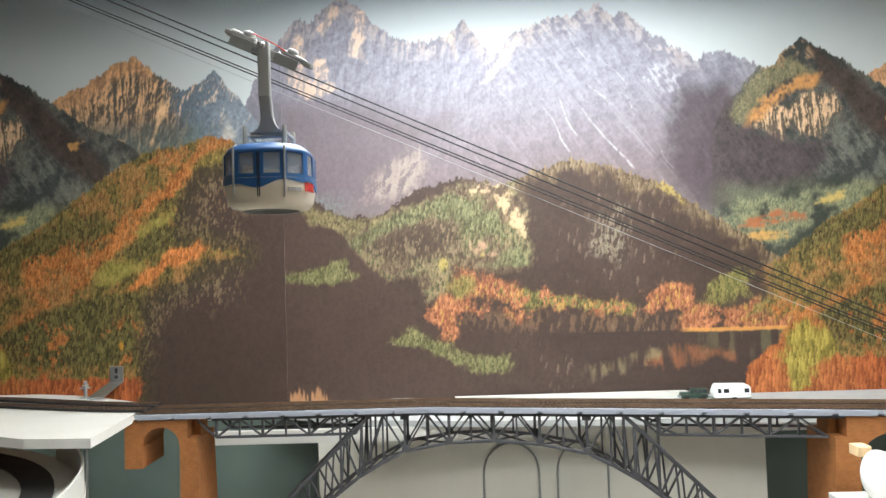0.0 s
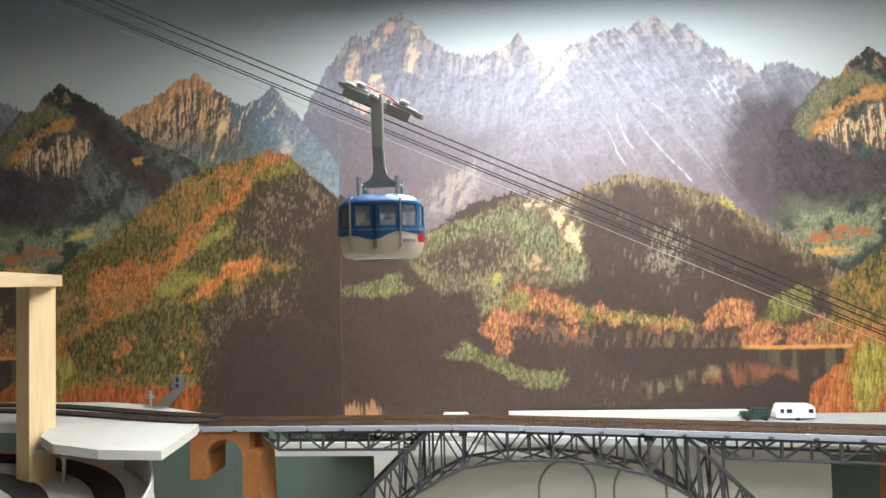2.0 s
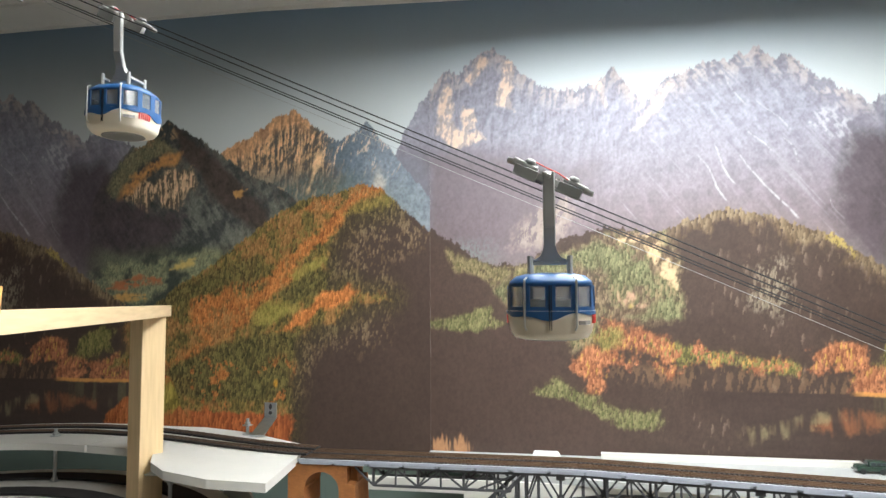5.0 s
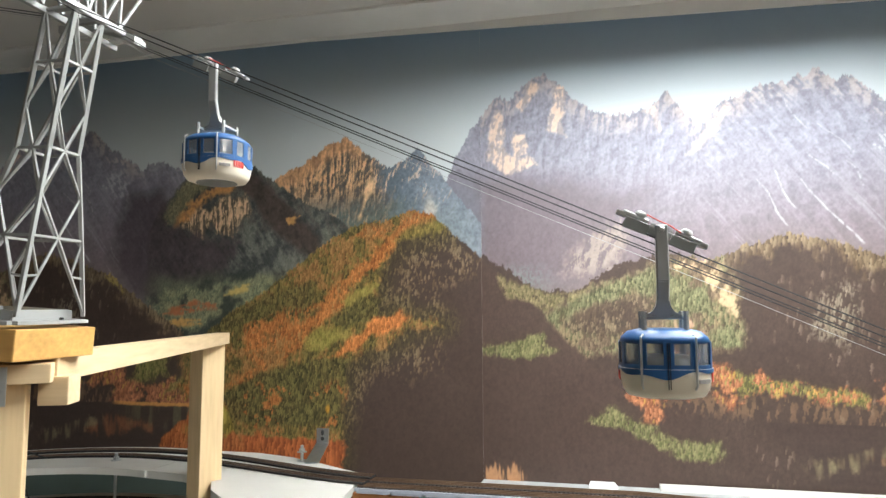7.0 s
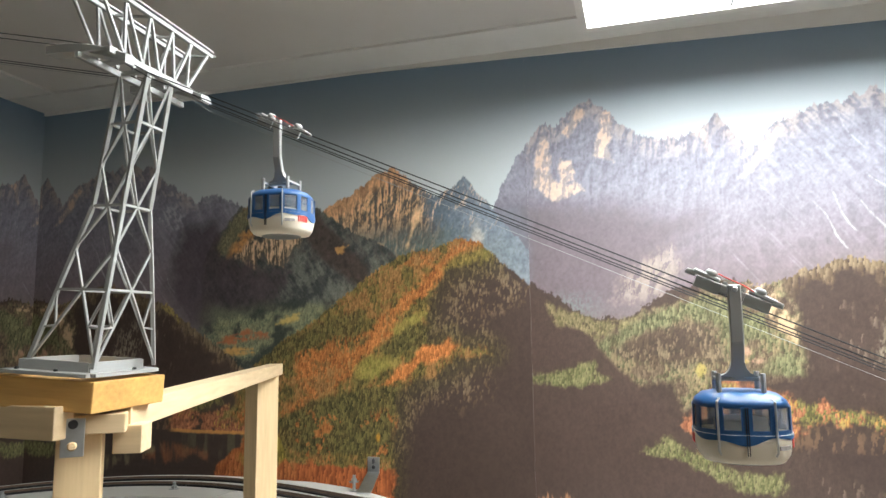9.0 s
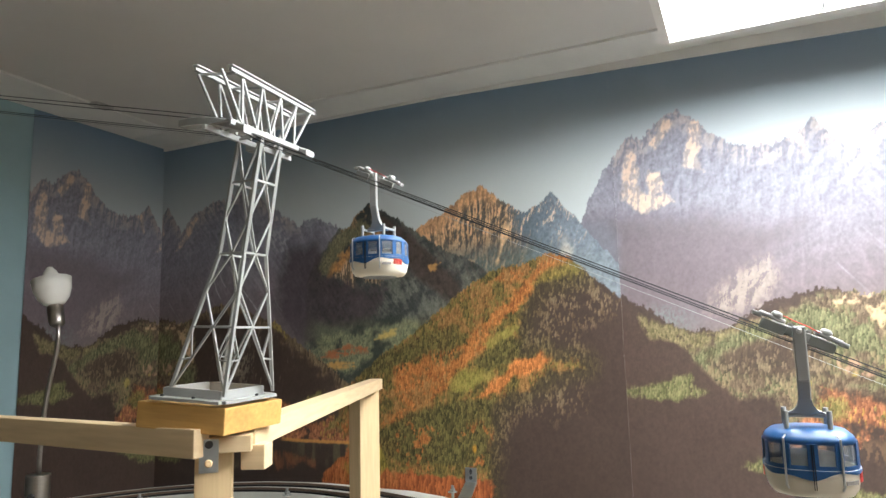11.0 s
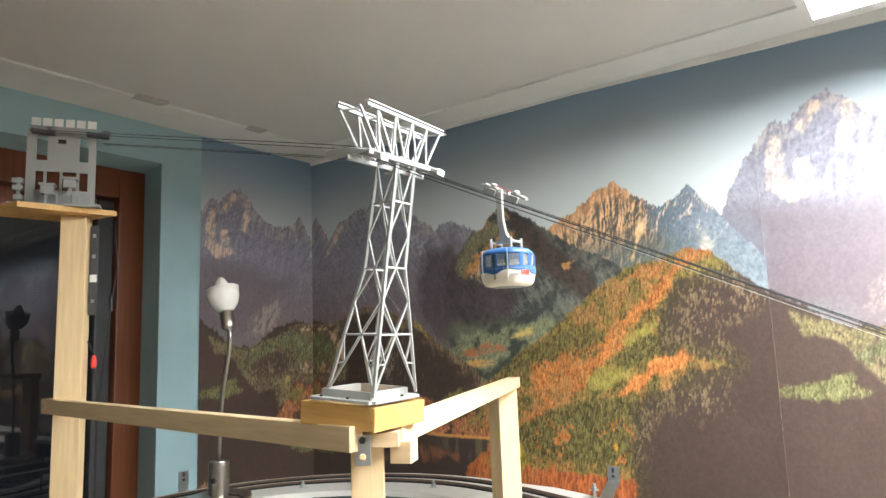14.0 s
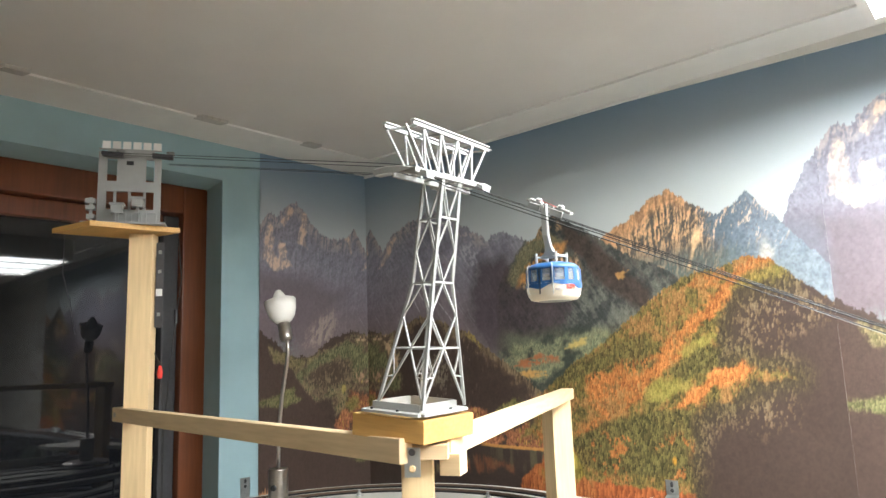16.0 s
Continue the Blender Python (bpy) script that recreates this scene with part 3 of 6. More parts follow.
    out = mixin(out, srgb(216, 154, 88), 0.85 * shore)

    # bright autumn trees on the near shore
    bush = np.maximum(inside(BUSH, 0.003, 1.0), soft(u, 0.97, 0.99) * soft(1.66 - z, -0.01, 0.01)) * (1 - soft(u, 1.2, 1.3))
    gold = times(blend(full(148, 84, 52), full(196, 120, 74), tall1), (0.5 + 0.6 * tl) * (1 + 0.2 * clump))
    gold = blend(gold, times(blend(full(112, 108, 54), full(180, 164, 84), tall2), 0.5 + 0.65 * tl), 0.9 * inside(BUSH_GREEN, 0.008, 1.8))
    out = blend(out, times(gold, 0.85 + 0.25 * lt), bush)

    # the large hill with larches, lit from one side
    top = ridge(u, WEST_HILL, 0.005, 101, 150) + 0.006 * (r1 - 0.5)
    rim = 0.150 * soft(1.06 - u, 0, 0.1) + 0.02 * clump
    m = soft(top - z, -0.001, 0.0015) * soft(u + 0.02 * clump, 0.86, 0.9) * soft(z, 1.438 + rim, 1.446 + rim)
    diag = cloud((u * 0.8 + z * 0.6) * 7, (z * 0.8 - u * 0.6) * 22, 107, 4, 0.55)
    larch = times(blend(full(136, 82, 48), full(182, 116, 68), r1), near * 1.1)
    leafy = times(blend(full(82, 75, 46), full(134, 114, 68), r1), near)
    firs = times(blend(full(56, 53, 36), full(112, 104, 66), r1), 0.34 + 0.8 * lt)
    tint = 0.9 * clump + 0.5 * diag + (r2 - 0.5) * 0.7
    slope = blend(leafy, times(blend(full(118, 84, 54), full(158, 114, 74), r1), near), soft(tint, -0.05, 0.35) * 0.8)
    slope = blend(slope, firs, 0.65 * soft(-tint - 0.3 * patch, 0.1, 0.4))
    slope = blend(slope, firs, 0.85 * inside(VALE_FIRS, 0.008, 1.5))
    orange = np.zeros_like(u)
    for corners in (LARCH_BAND, LARCH_EDGE, LARCH_FOOT, LARCH_LOW):
        orange = np.maximum(orange, inside(corners, 0.006, 1.8))
    slope = blend(slope, larch, 0.92 * orange * soft(-tint - 0.2 * diag - 0.3 * fine, -0.55, -0.05))
    glade = times(blend(full(112, 106, 56), full(164, 150, 82), r2), 0.6 + 0.5 * lt)
    slope = blend(slope, blend(glade, leafy, soft(tint, -0.2, 0.2) * 0.5), 0.9 * np.maximum(inside(GLADE_A, 0.007, 1.6), inside(GLADE_B, 0.006, 1.6)))
    slope = blend(slope, firs, 0.92 * np.maximum(inside(FIRS_A, 0.006, 1.5), inside(FIRS_B, 0.006, 1.5)))
    slope = blend(slope, larch * 0.85, 0.85 * soft(1.2 * clump + 0.8 * patch + (r2 - 0.5) * 0.4, 0.50, 0.62) * soft(1.63 - z, -0.01, 0.02))
    slope = blend(slope, blend(leafy, glade, 0.4 * r2), 0.8 * inside(KNOB, 0.006, 1.5))
    slope = blend(slope, larch * 1.08, inside(KNOLL, 0.005, 1.2))
    foot = soft(1.520 + 0.010 * clump + 0.006 * (tall1 - 0.5) - z, -0.003, 0.003) * soft(u, 1.0, 1.03)
    slope = blend(slope, times(blend(full(126, 70, 44), full(174, 100, 62), tall1), (0.55 + 0.55 * tl) * (1 + 0.15 * clump)), foot)
    # the far side lies in shade
    light_side = region(u, z, SUNSIDE) + 1.5 * jag
    gloom = times(full(76, 63, 57), 1 + 0.09 * patch + 0.10 * (lt - 0.4) * soft(z, 1.6, 1.8) + 0.05 * fine)
    tips = soft(r1 + 0.7 * clump, 0.66, 0.76) * inside(TIPS, 0.02, 2.0) * soft(lt, 0.05, 0.3)
    gloom = blend(gloom, times(blend(full(112, 92, 66), full(166, 144, 112), r2), near), 0.5 * tips)
    gloom = blend(gloom, firs, 0.45 * soft(0.05 + light_side, 0, 0.05))
    # extra lamp light on the sunny side, put into the print as brightness
    slope = slope * 1.32
    slope = blend(slope, gloom, soft(-light_side, -0.006, 0.008))
    out = blend(out, slope, m)

    # dry reeds along the bottom, and a yellow tree
    reeds = cloud(u * 420, z * 40, 119, 2)
    for c in (0.018, 0.055):
        tuft = soft(0.015 + 0.010 * reeds - np.hypot(u - c, (z - 1.466) * 0.8), -0.004, 0.004)
        out = mixin(out, srgb(186, 138, 100), 0.85 * tuft)
    yellow = soft(0.008 + 0.006 * clump - np.hypot((u - 1.2) * 1.7, z - 1.578), -0.003, 0.003) * soft(lt, 0.1, 0.4)
    out = mixin(out, srgb(216, 156, 60), 0.85 * yellow)
    land = np.clip(np.abs(out - sky).sum(-1) * 20, 0, 1)
    out = times(out, 1 + land * (0.07 * fine + 0.12 * grain))
    return np.clip(out, 0.004, 0.9)


def region(u, z, corners):
    """Distance inside a closed outline of a few corners, negative outside it."""
    best = np.full(u.shape, 9.0)
    inside = np.zeros(u.shape, bool)
    for (xa, za), (xb, zb) in zip(corners, corners[1:] + corners[:1]):
        dx, dz = xb - xa, zb - za
        t = np.clip(((u - xa) * dx + (z - za) * dz) / (dx * dx + dz * dz + 1e-12), 0, 1)
        best = np.minimum(best, np.hypot(u - xa - t * dx, z - za - t * dz))
        over = (za > z) != (zb > z)
        inside ^= over & (u < xa + (z - za) * dx / (dz if abs(dz) > 1e-9 else 1e-9))
    return np.where(inside, best, -best)


# printed areas of the mural: (along the paper, height)
LARCH_BAND = [(1.343, 1.933), (1.361, 1.962), (1.414, 1.964), (1.43, 1.949), (1.401, 1.937), (1.35, 1.915), (1.326, 1.873), (1.294, 1.84), (1.246, 1.816), (1.233, 1.777), (1.203, 1.755), (1.161, 1.719), (1.149, 1.691), (1.112, 1.668), (1.049, 1.649), (1.016, 1.688), (1.02, 1.733), (1.082, 1.759), (1.135, 1.77), (1.183, 1.791), (1.203, 1.818), (1.239, 1.84), (1.281, 1.868), (1.303, 1.9)]
LARCH_EDGE = [(1.244, 1.913), (1.269, 1.935), (1.327, 1.94), (1.337, 1.931), (1.305, 1.909), (1.263, 1.906)]
LARCH_FOOT = [(0.911, 1.599), (0.975, 1.62), (1.028, 1.653), (1.091, 1.664), (1.065, 1.636), (1.006, 1.619), (0.975, 1.605), (0.911, 1.557)]
LARCH_LOW = [(0.964, 1.597), (1.022, 1.591), (1.039, 1.556), (1.006, 1.553), (0.964, 1.577)]
KNOLL = [(1.201, 1.676), (1.247, 1.712), (1.292, 1.748), (1.345, 1.769), (1.368, 1.752), (1.344, 1.736), (1.291, 1.719), (1.262, 1.693), (1.228, 1.677)]
GLADE_A = [(1.142, 1.705), (1.17, 1.733), (1.21, 1.738), (1.252, 1.743), (1.243, 1.718), (1.192, 1.69), (1.154, 1.683)]
GLADE_B = [(1.227, 1.785), (1.253, 1.806), (1.293, 1.825), (1.308, 1.816), (1.265, 1.786), (1.24, 1.773)]
FIRS_A = [(1.2, 1.751), (1.253, 1.781), (1.293, 1.798), (1.328, 1.787), (1.311, 1.754), (1.252, 1.739), (1.229, 1.733)]
FIRS_B = [(0.911, 1.557), (0.975, 1.603), (1.038, 1.635), (1.093, 1.654), (1.186, 1.674), (1.262, 1.684), (1.24, 1.652), (1.229, 1.59), (1.236, 1.54), (1.184, 1.542), (1.058, 1.541), (0.974, 1.556)]
KNOB = [(1.331, 1.9), (1.36, 1.928), (1.401, 1.937), (1.432, 1.94), (1.442, 1.917), (1.416, 1.901), (1.347, 1.895)]
SUNSIDE = [(1.439, 1.985), (1.439, 1.946), (1.429, 1.913), (1.347, 1.901), (1.326, 1.877), (1.311, 1.848), (1.301, 1.801), (1.298, 1.754), (1.345, 1.769), (1.372, 1.752), (1.43, 1.74), (1.367, 1.729), (1.323, 1.701), (1.261, 1.68), (1.24, 1.658), (1.229, 1.59), (1.23, 1.425), (0.232, 1.451), (0.227, 2.026)]
TIPS = [(1.443, 1.936), (1.504, 1.852), (1.451, 1.82), (1.419, 1.808), (1.43, 1.742), (1.424, 1.667), (1.363, 1.643), (1.322, 1.649), (1.279, 1.63), (1.249, 1.548), (1.225, 1.528), (1.223, 1.652), (1.291, 1.713), (1.293, 1.827), (1.347, 1.909)]
MEADOW = [(0.85, 1.945), (0.879, 1.99), (0.919, 2.02), (0.95, 2.034), (0.987, 2.036), (0.982, 2.017), (0.945, 2.008), (0.907, 1.985), (0.883, 1.96)]
RIBS = [(0.867, 1.946), (0.895, 1.981), (0.93, 1.98), (0.957, 2.0), (1.016, 2.0), (1.027, 1.968), (0.998, 1.952), (0.984, 1.92), (0.954, 1.927), (0.936, 1.95), (0.918, 1.918), (0.894, 1.935)]
PEAK_GREEN = [(0.816, 1.967), (0.853, 2.016), (0.904, 2.06), (0.94, 2.073), (0.985, 2.038), (0.942, 2.031), (0.898, 2.006), (0.854, 1.951), (0.831, 1.948)]
PEAK_CAP = [(0.889, 2.05), (0.925, 2.088), (0.96, 2.106), (0.987, 2.08), (0.98, 2.061), (0.952, 2.071), (0.925, 2.055)]
DARK_FLANK = [(0.966, 2.106), (0.99, 2.086), (1.046, 2.038), (1.085, 1.999), (1.178, 1.917), (1.175, 1.866), (1.096, 1.91), (1.057, 1.952), (1.031, 1.997), (0.991, 2.032)]
DARK_GULLY = [(0.716, 1.985), (0.757, 2.025), (0.824, 2.023), (0.833, 1.948), (0.884, 1.931), (0.932, 1.913), (0.984, 1.915), (1.003, 1.892), (0.966, 1.841), (0.887, 1.813), (0.814, 1.793), (0.764, 1.817), (0.705, 1.881)]
BLUE_WOOD = [(0.985, 1.901), (1.036, 1.943), (1.104, 1.909), (1.194, 1.834), (1.168, 1.732), (1.03, 1.819), (0.948, 1.817), (0.966, 1.85)]
VALE = [(0.792, 1.793), (0.856, 1.812), (0.928, 1.814), (0.969, 1.825), (1.052, 1.841), (1.092, 1.827), (1.028, 1.786), (0.945, 1.751), (0.903, 1.728), (0.852, 1.721), (0.823, 1.747)]
VALE_RED = [(0.829, 1.761), (0.854, 1.775), (0.901, 1.79), (0.951, 1.782), (0.956, 1.772), (0.905, 1.767), (0.864, 1.76)]
VALE_GOLD = [(0.837, 1.744), (0.874, 1.754), (0.917, 1.75), (0.92, 1.74), (0.873, 1.735), (0.845, 1.734)]
VALE_GOLD_B = [(0.968, 1.798), (0.991, 1.814), (1.024, 1.821), (1.02, 1.811), (0.99, 1.799)]
VALE_FIRS = [(0.899, 1.714), (0.916, 1.736), (0.966, 1.759), (1.028, 1.778), (1.101, 1.806), (1.173, 1.824), (1.169, 1.753), (1.026, 1.737), (0.964, 1.718)]
LITWOOD = [(0.101, 1.737), (0.122, 1.772), (0.182, 1.795), (0.23, 1.81), (0.279, 1.835), (0.321, 1.854), (0.363, 1.865), (0.416, 1.857), (0.448, 1.792), (0.448, 1.706), (0.406, 1.687), (0.353, 1.69), (0.314, 1.705), (0.294, 1.659), (0.261, 1.647), (0.244, 1.689), (0.178, 1.688), (0.13, 1.715)]
LIT_DARK = [(0.143, 1.749), (0.22, 1.781), (0.295, 1.794), (0.323, 1.755), (0.332, 1.72), (0.274, 1.726), (0.264, 1.716), (0.179, 1.724)]
LIT_GREEN = [(0.107, 1.739), (0.126, 1.765), (0.182, 1.791), (0.24, 1.81), (0.309, 1.844), (0.341, 1.822), (0.4, 1.793), (0.405, 1.762), (0.357, 1.753), (0.322, 1.782), (0.277, 1.802), (0.21, 1.781), (0.141, 1.747)]
LIT_GREEN_B = [(0.354, 1.705), (0.394, 1.728), (0.445, 1.74), (0.447, 1.706), (0.388, 1.691)]
BARE = [(0.331, 1.84), (0.362, 1.857), (0.403, 1.856), (0.422, 1.821), (0.449, 1.777), (0.443, 1.758), (0.413, 1.787), (0.385, 1.839)]
PINK = [(0.338, 1.743), (0.365, 1.749), (0.391, 1.726), (0.386, 1.715), (0.357, 1.724)]
RUST_A = [(0.252, 1.618), (0.282, 1.644), (0.3, 1.659), (0.342, 1.645), (0.386, 1.644), (0.432, 1.638), (0.448, 1.609), (0.421, 1.596), (0.393, 1.622), (0.333, 1.611), (0.308, 1.575), (0.277, 1.566), (0.291, 1.595)]
RUST_TOP = [(0.3, 1.665), (0.316, 1.705), (0.363, 1.698), (0.422, 1.671), (0.432, 1.638), (0.386, 1.64), (0.333, 1.645)]
MOSS = [(0.298, 1.659), (0.318, 1.694), (0.353, 1.683), (0.346, 1.654), (0.312, 1.644)]
BANK = [(0.395, 1.655), (0.447, 1.664), (0.488, 1.652), (0.528, 1.644), (0.637, 1.629), (0.635, 1.605), (0.574, 1.61), (0.527, 1.621), (0.478, 1.626), (0.444, 1.615)]
TONGUE = [(0.184, 1.57), (0.227, 1.596), (0.267, 1.577), (0.311, 1.558), (0.354, 1.54), (0.405, 1.539), (0.416, 1.52), (0.36, 1.506), (0.343, 1.51), (0.309, 1.531), (0.256, 1.552), (0.211, 1.564)]
STRIP = [(-0.018, 1.698), (0.039, 1.705), (0.08, 1.721), (0.114, 1.723), (0.122, 1.705), (0.143, 1.692), (0.089, 1.679), (0.008, 1.684)]
SHELF = [(0.032, 1.828), (0.083, 1.811), (0.145, 1.796), (0.194, 1.803), (0.146, 1.777), (0.122, 1.765), (0.088, 1.782), (0.041, 1.799)]
RUST_B = [(0.655, 1.645), (0.696, 1.664), (0.742, 1.658), (0.746, 1.622), (0.694, 1.611), (0.654, 1.62)]
RUST_C = [(0.713, 1.582), (0.727, 1.617), (0.767, 1.632), (0.807, 1.615), (0.863, 1.627), (0.88, 1.608), (0.846, 1.588), (0.914, 1.597), (0.959, 1.616), (0.929, 1.574), (0.815, 1.575)]
MOUND = [(0.748, 1.627), (0.78, 1.662), (0.822, 1.689), (0.85, 1.672), (0.844, 1.637), (0.796, 1.615)]
MOUND_B = [(0.839, 1.599), (0.87, 1.628), (0.92, 1.643), (0.948, 1.64), (0.919, 1.621), (0.87, 1.61)]
TREES_EAST = [(0.566, 1.73), (0.575, 1.776), (0.601, 1.81), (0.622, 1.801), (0.625, 1.728), (0.614, 1.706)]
BUSH = [(0.815, 1.396), (0.822, 1.467), (0.843, 1.517), (0.887, 1.55), (0.915, 1.581), (0.934, 1.604), (1.0, 1.625), (1.027, 1.648), (1.164, 1.65), (1.15, 1.387)]
BUSH_GREEN = [(0.894, 1.516), (0.908, 1.566), (0.938, 1.594), (0.969, 1.575), (1.086, 1.551), (1.158, 1.549), (1.162, 1.61), (1.082, 1.632), (0.999, 1.598), (1.086, 1.559), (1.037, 1.537), (0.965, 1.514), (0.952, 1.463), (0.911, 1.454)]
REFLECT = [(0.64, 1.523), (0.712, 1.549), (0.814, 1.54), (0.823, 1.518), (0.772, 1.527), (0.69, 1.511)]
REFLECT_B = [(0.505, 1.486), (0.547, 1.509), (0.64, 1.538), (0.692, 1.547), (0.701, 1.536), (0.629, 1.513), (0.567, 1.496), (0.515, 1.473)]
SUN_A = [(0.122, 2.102), (0.134, 2.142), (0.143, 2.179), (0.156, 2.19), (0.161, 2.157), (0.154, 2.115), (0.162, 2.086), (0.141, 2.095)]
SUN_B = [(0.014, 2.055), (0.017, 2.115), (0.025, 2.155), (0.041, 2.145), (0.046, 2.076), (0.058, 2.052), (0.091, 2.053), (0.106, 2.037), (0.057, 2.022), (0.03, 2.032)]
SUN_C = [(0.059, 2.09), (0.067, 2.1), (0.084, 2.097), (0.085, 2.061), (0.068, 2.053)]
SUN_D = [(0.295, 2.126), (0.312, 2.142), (0.324, 2.129), (0.327, 2.089), (0.319, 2.093), (0.315, 2.117)]
SUN_E = [(0.371, 2.041), (0.393, 2.072), (0.415, 2.102), (0.437, 2.129), (0.443, 2.12), (0.42, 2.077), (0.392, 2.048)]
SUN_F = [(0.067, 2.153), (0.085, 2.171), (0.101, 2.199), (0.112, 2.192), (0.101, 2.165), (0.081, 2.142)]
SNOW = [(0.66, 2.039), (0.681, 2.061), (0.713, 2.067), (0.742, 2.026), (0.757, 2.006), (0.737, 1.999), (0.721, 2.016), (0.736, 1.984), (0.72, 1.991), (0.69, 2.028)]
SMOOTH = [(-0.063, 2.001), (0.023, 2.019), (0.149, 2.01), (0.253, 1.975), (0.315, 1.983), (0.251, 1.927), (0.198, 1.887), (0.155, 1.837), (0.06, 1.787), (-0.066, 1.865)]
SPUR = [(0.144, 1.835), (0.171, 1.876), (0.221, 1.907), (0.253, 1.925), (0.258, 1.885), (0.23, 1.839)]
GULLY_L = [(1.44, 2.012), (1.484, 2.014), (1.503, 1.988), (1.5, 1.789), (1.431, 1.896), (1.427, 1.959)]
# pale scree chutes: top, foot and half width
CHUTES = [(0.549, 1.996, 0.645, 1.871, 0.0032), (0.48, 1.995, 0.533, 1.906, 0.0022), (0.508, 2.013, 0.544, 1.936, 0.002), (0.565, 2.042, 0.602, 1.993, 0.0024), (0.626, 2.019, 0.655, 1.971, 0.0022),
          (0.766, 1.915, 0.789, 1.868, 0.002), (0.696, 1.911, 0.715, 1.87, 0.0018), (0.529, 2.144, 0.568, 2.074, 0.0016), (0.584, 2.089, 0.639, 2.029, 0.0018)]


def mural_sheet(name, parent, place, ua, ub, z0, z1, cell=0.0016):
    """A sheet of the print: a fine grid whose points carry the printed colours. place(s, z) gives the point for s from 0 to 1."""
    nu = max(2, int(round((ub - ua) / cell)))
    nz = int(round((z1 - z0) / cell))
    s, zz = np.meshgrid(np.linspace(0, 1, nu), np.linspace(z0, z1, nz))
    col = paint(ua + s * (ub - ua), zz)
    x, y = place(s)
    co = np.stack([x, y, zz], -1).reshape(-1, 3)
    i = (np.arange(nz - 1)[:, None] * nu + np.arange(nu - 1)[None]).ravel()
    faces = np.stack([i, i + 1, i + nu + 1, i + nu], 1)
    me = bpy.data.meshes.new(name)
    me.vertices.add(len(co))
    me.vertices.foreach_set("co", co.astype(np.float32).ravel())
    me.loops.add(faces.size)
    me.loops.foreach_set("vertex_index", faces.astype(np.int32).ravel())
    me.polygons.add(len(faces))
    me.polygons.foreach_set("loop_start", (np.arange(len(faces)) * 4).astype(np.int32))
    me.update(calc_edges=True)
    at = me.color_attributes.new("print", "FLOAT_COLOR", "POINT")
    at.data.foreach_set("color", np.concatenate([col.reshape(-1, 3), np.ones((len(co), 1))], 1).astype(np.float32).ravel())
    me.materials.append(M_MURAL)
    ob = new(name, me)
    ob.parent = parent
    return ob


# ---- the room ----
def room():
    bm = boxed(-2.0, 2.7, -2.4, 1.75, -0.1, 0)
    tagged(part("floor", bm, M_FLOOR), "brown laminate floor of the hobby room", "floor", kind="structure")
    bm = boxed(-1.6, 2.7, -2.4, 1.72, CEIL, CEIL + 0.1)
    tagged(part("ceiling", bm, M_CEIL), "flat matt grey-beige painted ceiling", "ceiling", kind="structure")
    bm = boxed(WEST - 0.2, 2.7, NORTH, NORTH + 0.12, 0, CEIL)
    tagged(part("wall_north", bm, M_WALL), "plain wall that carries the printed mural", "wall", kind="structure")
    bm = boxed(2.6, 2.7, -2.4, NORTH, 0, CEIL)
    tagged(part("wall_east", bm, M_WALL), "plain pale wall closing the room", "wall", kind="structure")
    bm = boxed(-1.6, 2.6, -2.4, -2.3, 0, CEIL)
    tagged(part("wall_south", bm, M_WALL), "plain pale wall closing the room", "wall", kind="structure")
    bm = bmesh.new()
    back = WEST - 0.2
    slab(bm, [(WEST, NORTH), (WEST, 1.135), (-1.50, 1.158), (back, 1.158), (back, NORTH)], 0, CEIL)
    slab(bm, [(WEST, -2.3), (back, -2.3), (back, 0.0), (WEST, 0.0)], 0, CEIL)
    slab(bm, [(WEST, 0.0), (back, 0.0), (back, 1.158), (-1.50, 1.158), (WEST, 1.135)], 2.236, CEIL)
    tagged(part("wall_west", bm, M_BLUE), "pale blue painted wall round the terrace door", "wall", kind="structure")
    bm = boxed(-0.99, 2.6, NORTH - 0.105, NORTH - 0.001, CEIL - 0.005, CEIL)
    box(bm, WEST + 0.001, -0.99, NORTH - 0.1, NORTH - 0.001, CEIL - 0.005, CEIL)
    box(bm, WEST + 0.001, WEST + 0.135, -2.0, NORTH - 0.105, CEIL - 0.0045, CEIL)
    tagged(part("trim", bm, M_TRIM), "paler strip along the edge of the ceiling", "ceiling trim", kind="structure")
    bm = bmesh.new()
    outline = [(WEST + 0.004, CEIL - 0.0052), (WEST + 0.004, CEIL - 0.013), (-0.55, CEIL - 0.010), (1.2, CEIL - 0.058), (1.2, CEIL - 0.0052)]
    lo = [bm.verts.new((x, NORTH - 0.0075, z)) for x, z in outline]
    hi = [bm.verts.new((x, NORTH - 0.0005, z)) for x, z in outline]
    bm.faces.new(lo)
    bm.faces.new(hi)
    for k in range(5):
        bm.faces.new((lo[k], lo[(k + 1) % 5], hi[(k + 1) % 5], hi[k]))
    tagged(part("trim", bm, M_TRIM), "paler filler wedge where the mural meets the ceiling", "ceiling trim", kind="structure")
    # peeling ends of the strip
    for y, w in ((1.27, 0.05), (0.99, 0.07), (0.62, 0.05)):
        bm = bmesh.new()
        slab(bm, [(WEST + 0.128, y), (WEST + 0.15, y + 0.01), (WEST + 0.152, y + w), (WEST + 0.128, y + w - 0.006)], CEIL - 0.007, CEIL - 0.0002)
        tagged(part("loose_filler", bm, M_EDGE), "loose dirty flake of filler on the ceiling edge", "plaster flake", group="plaster flakes")


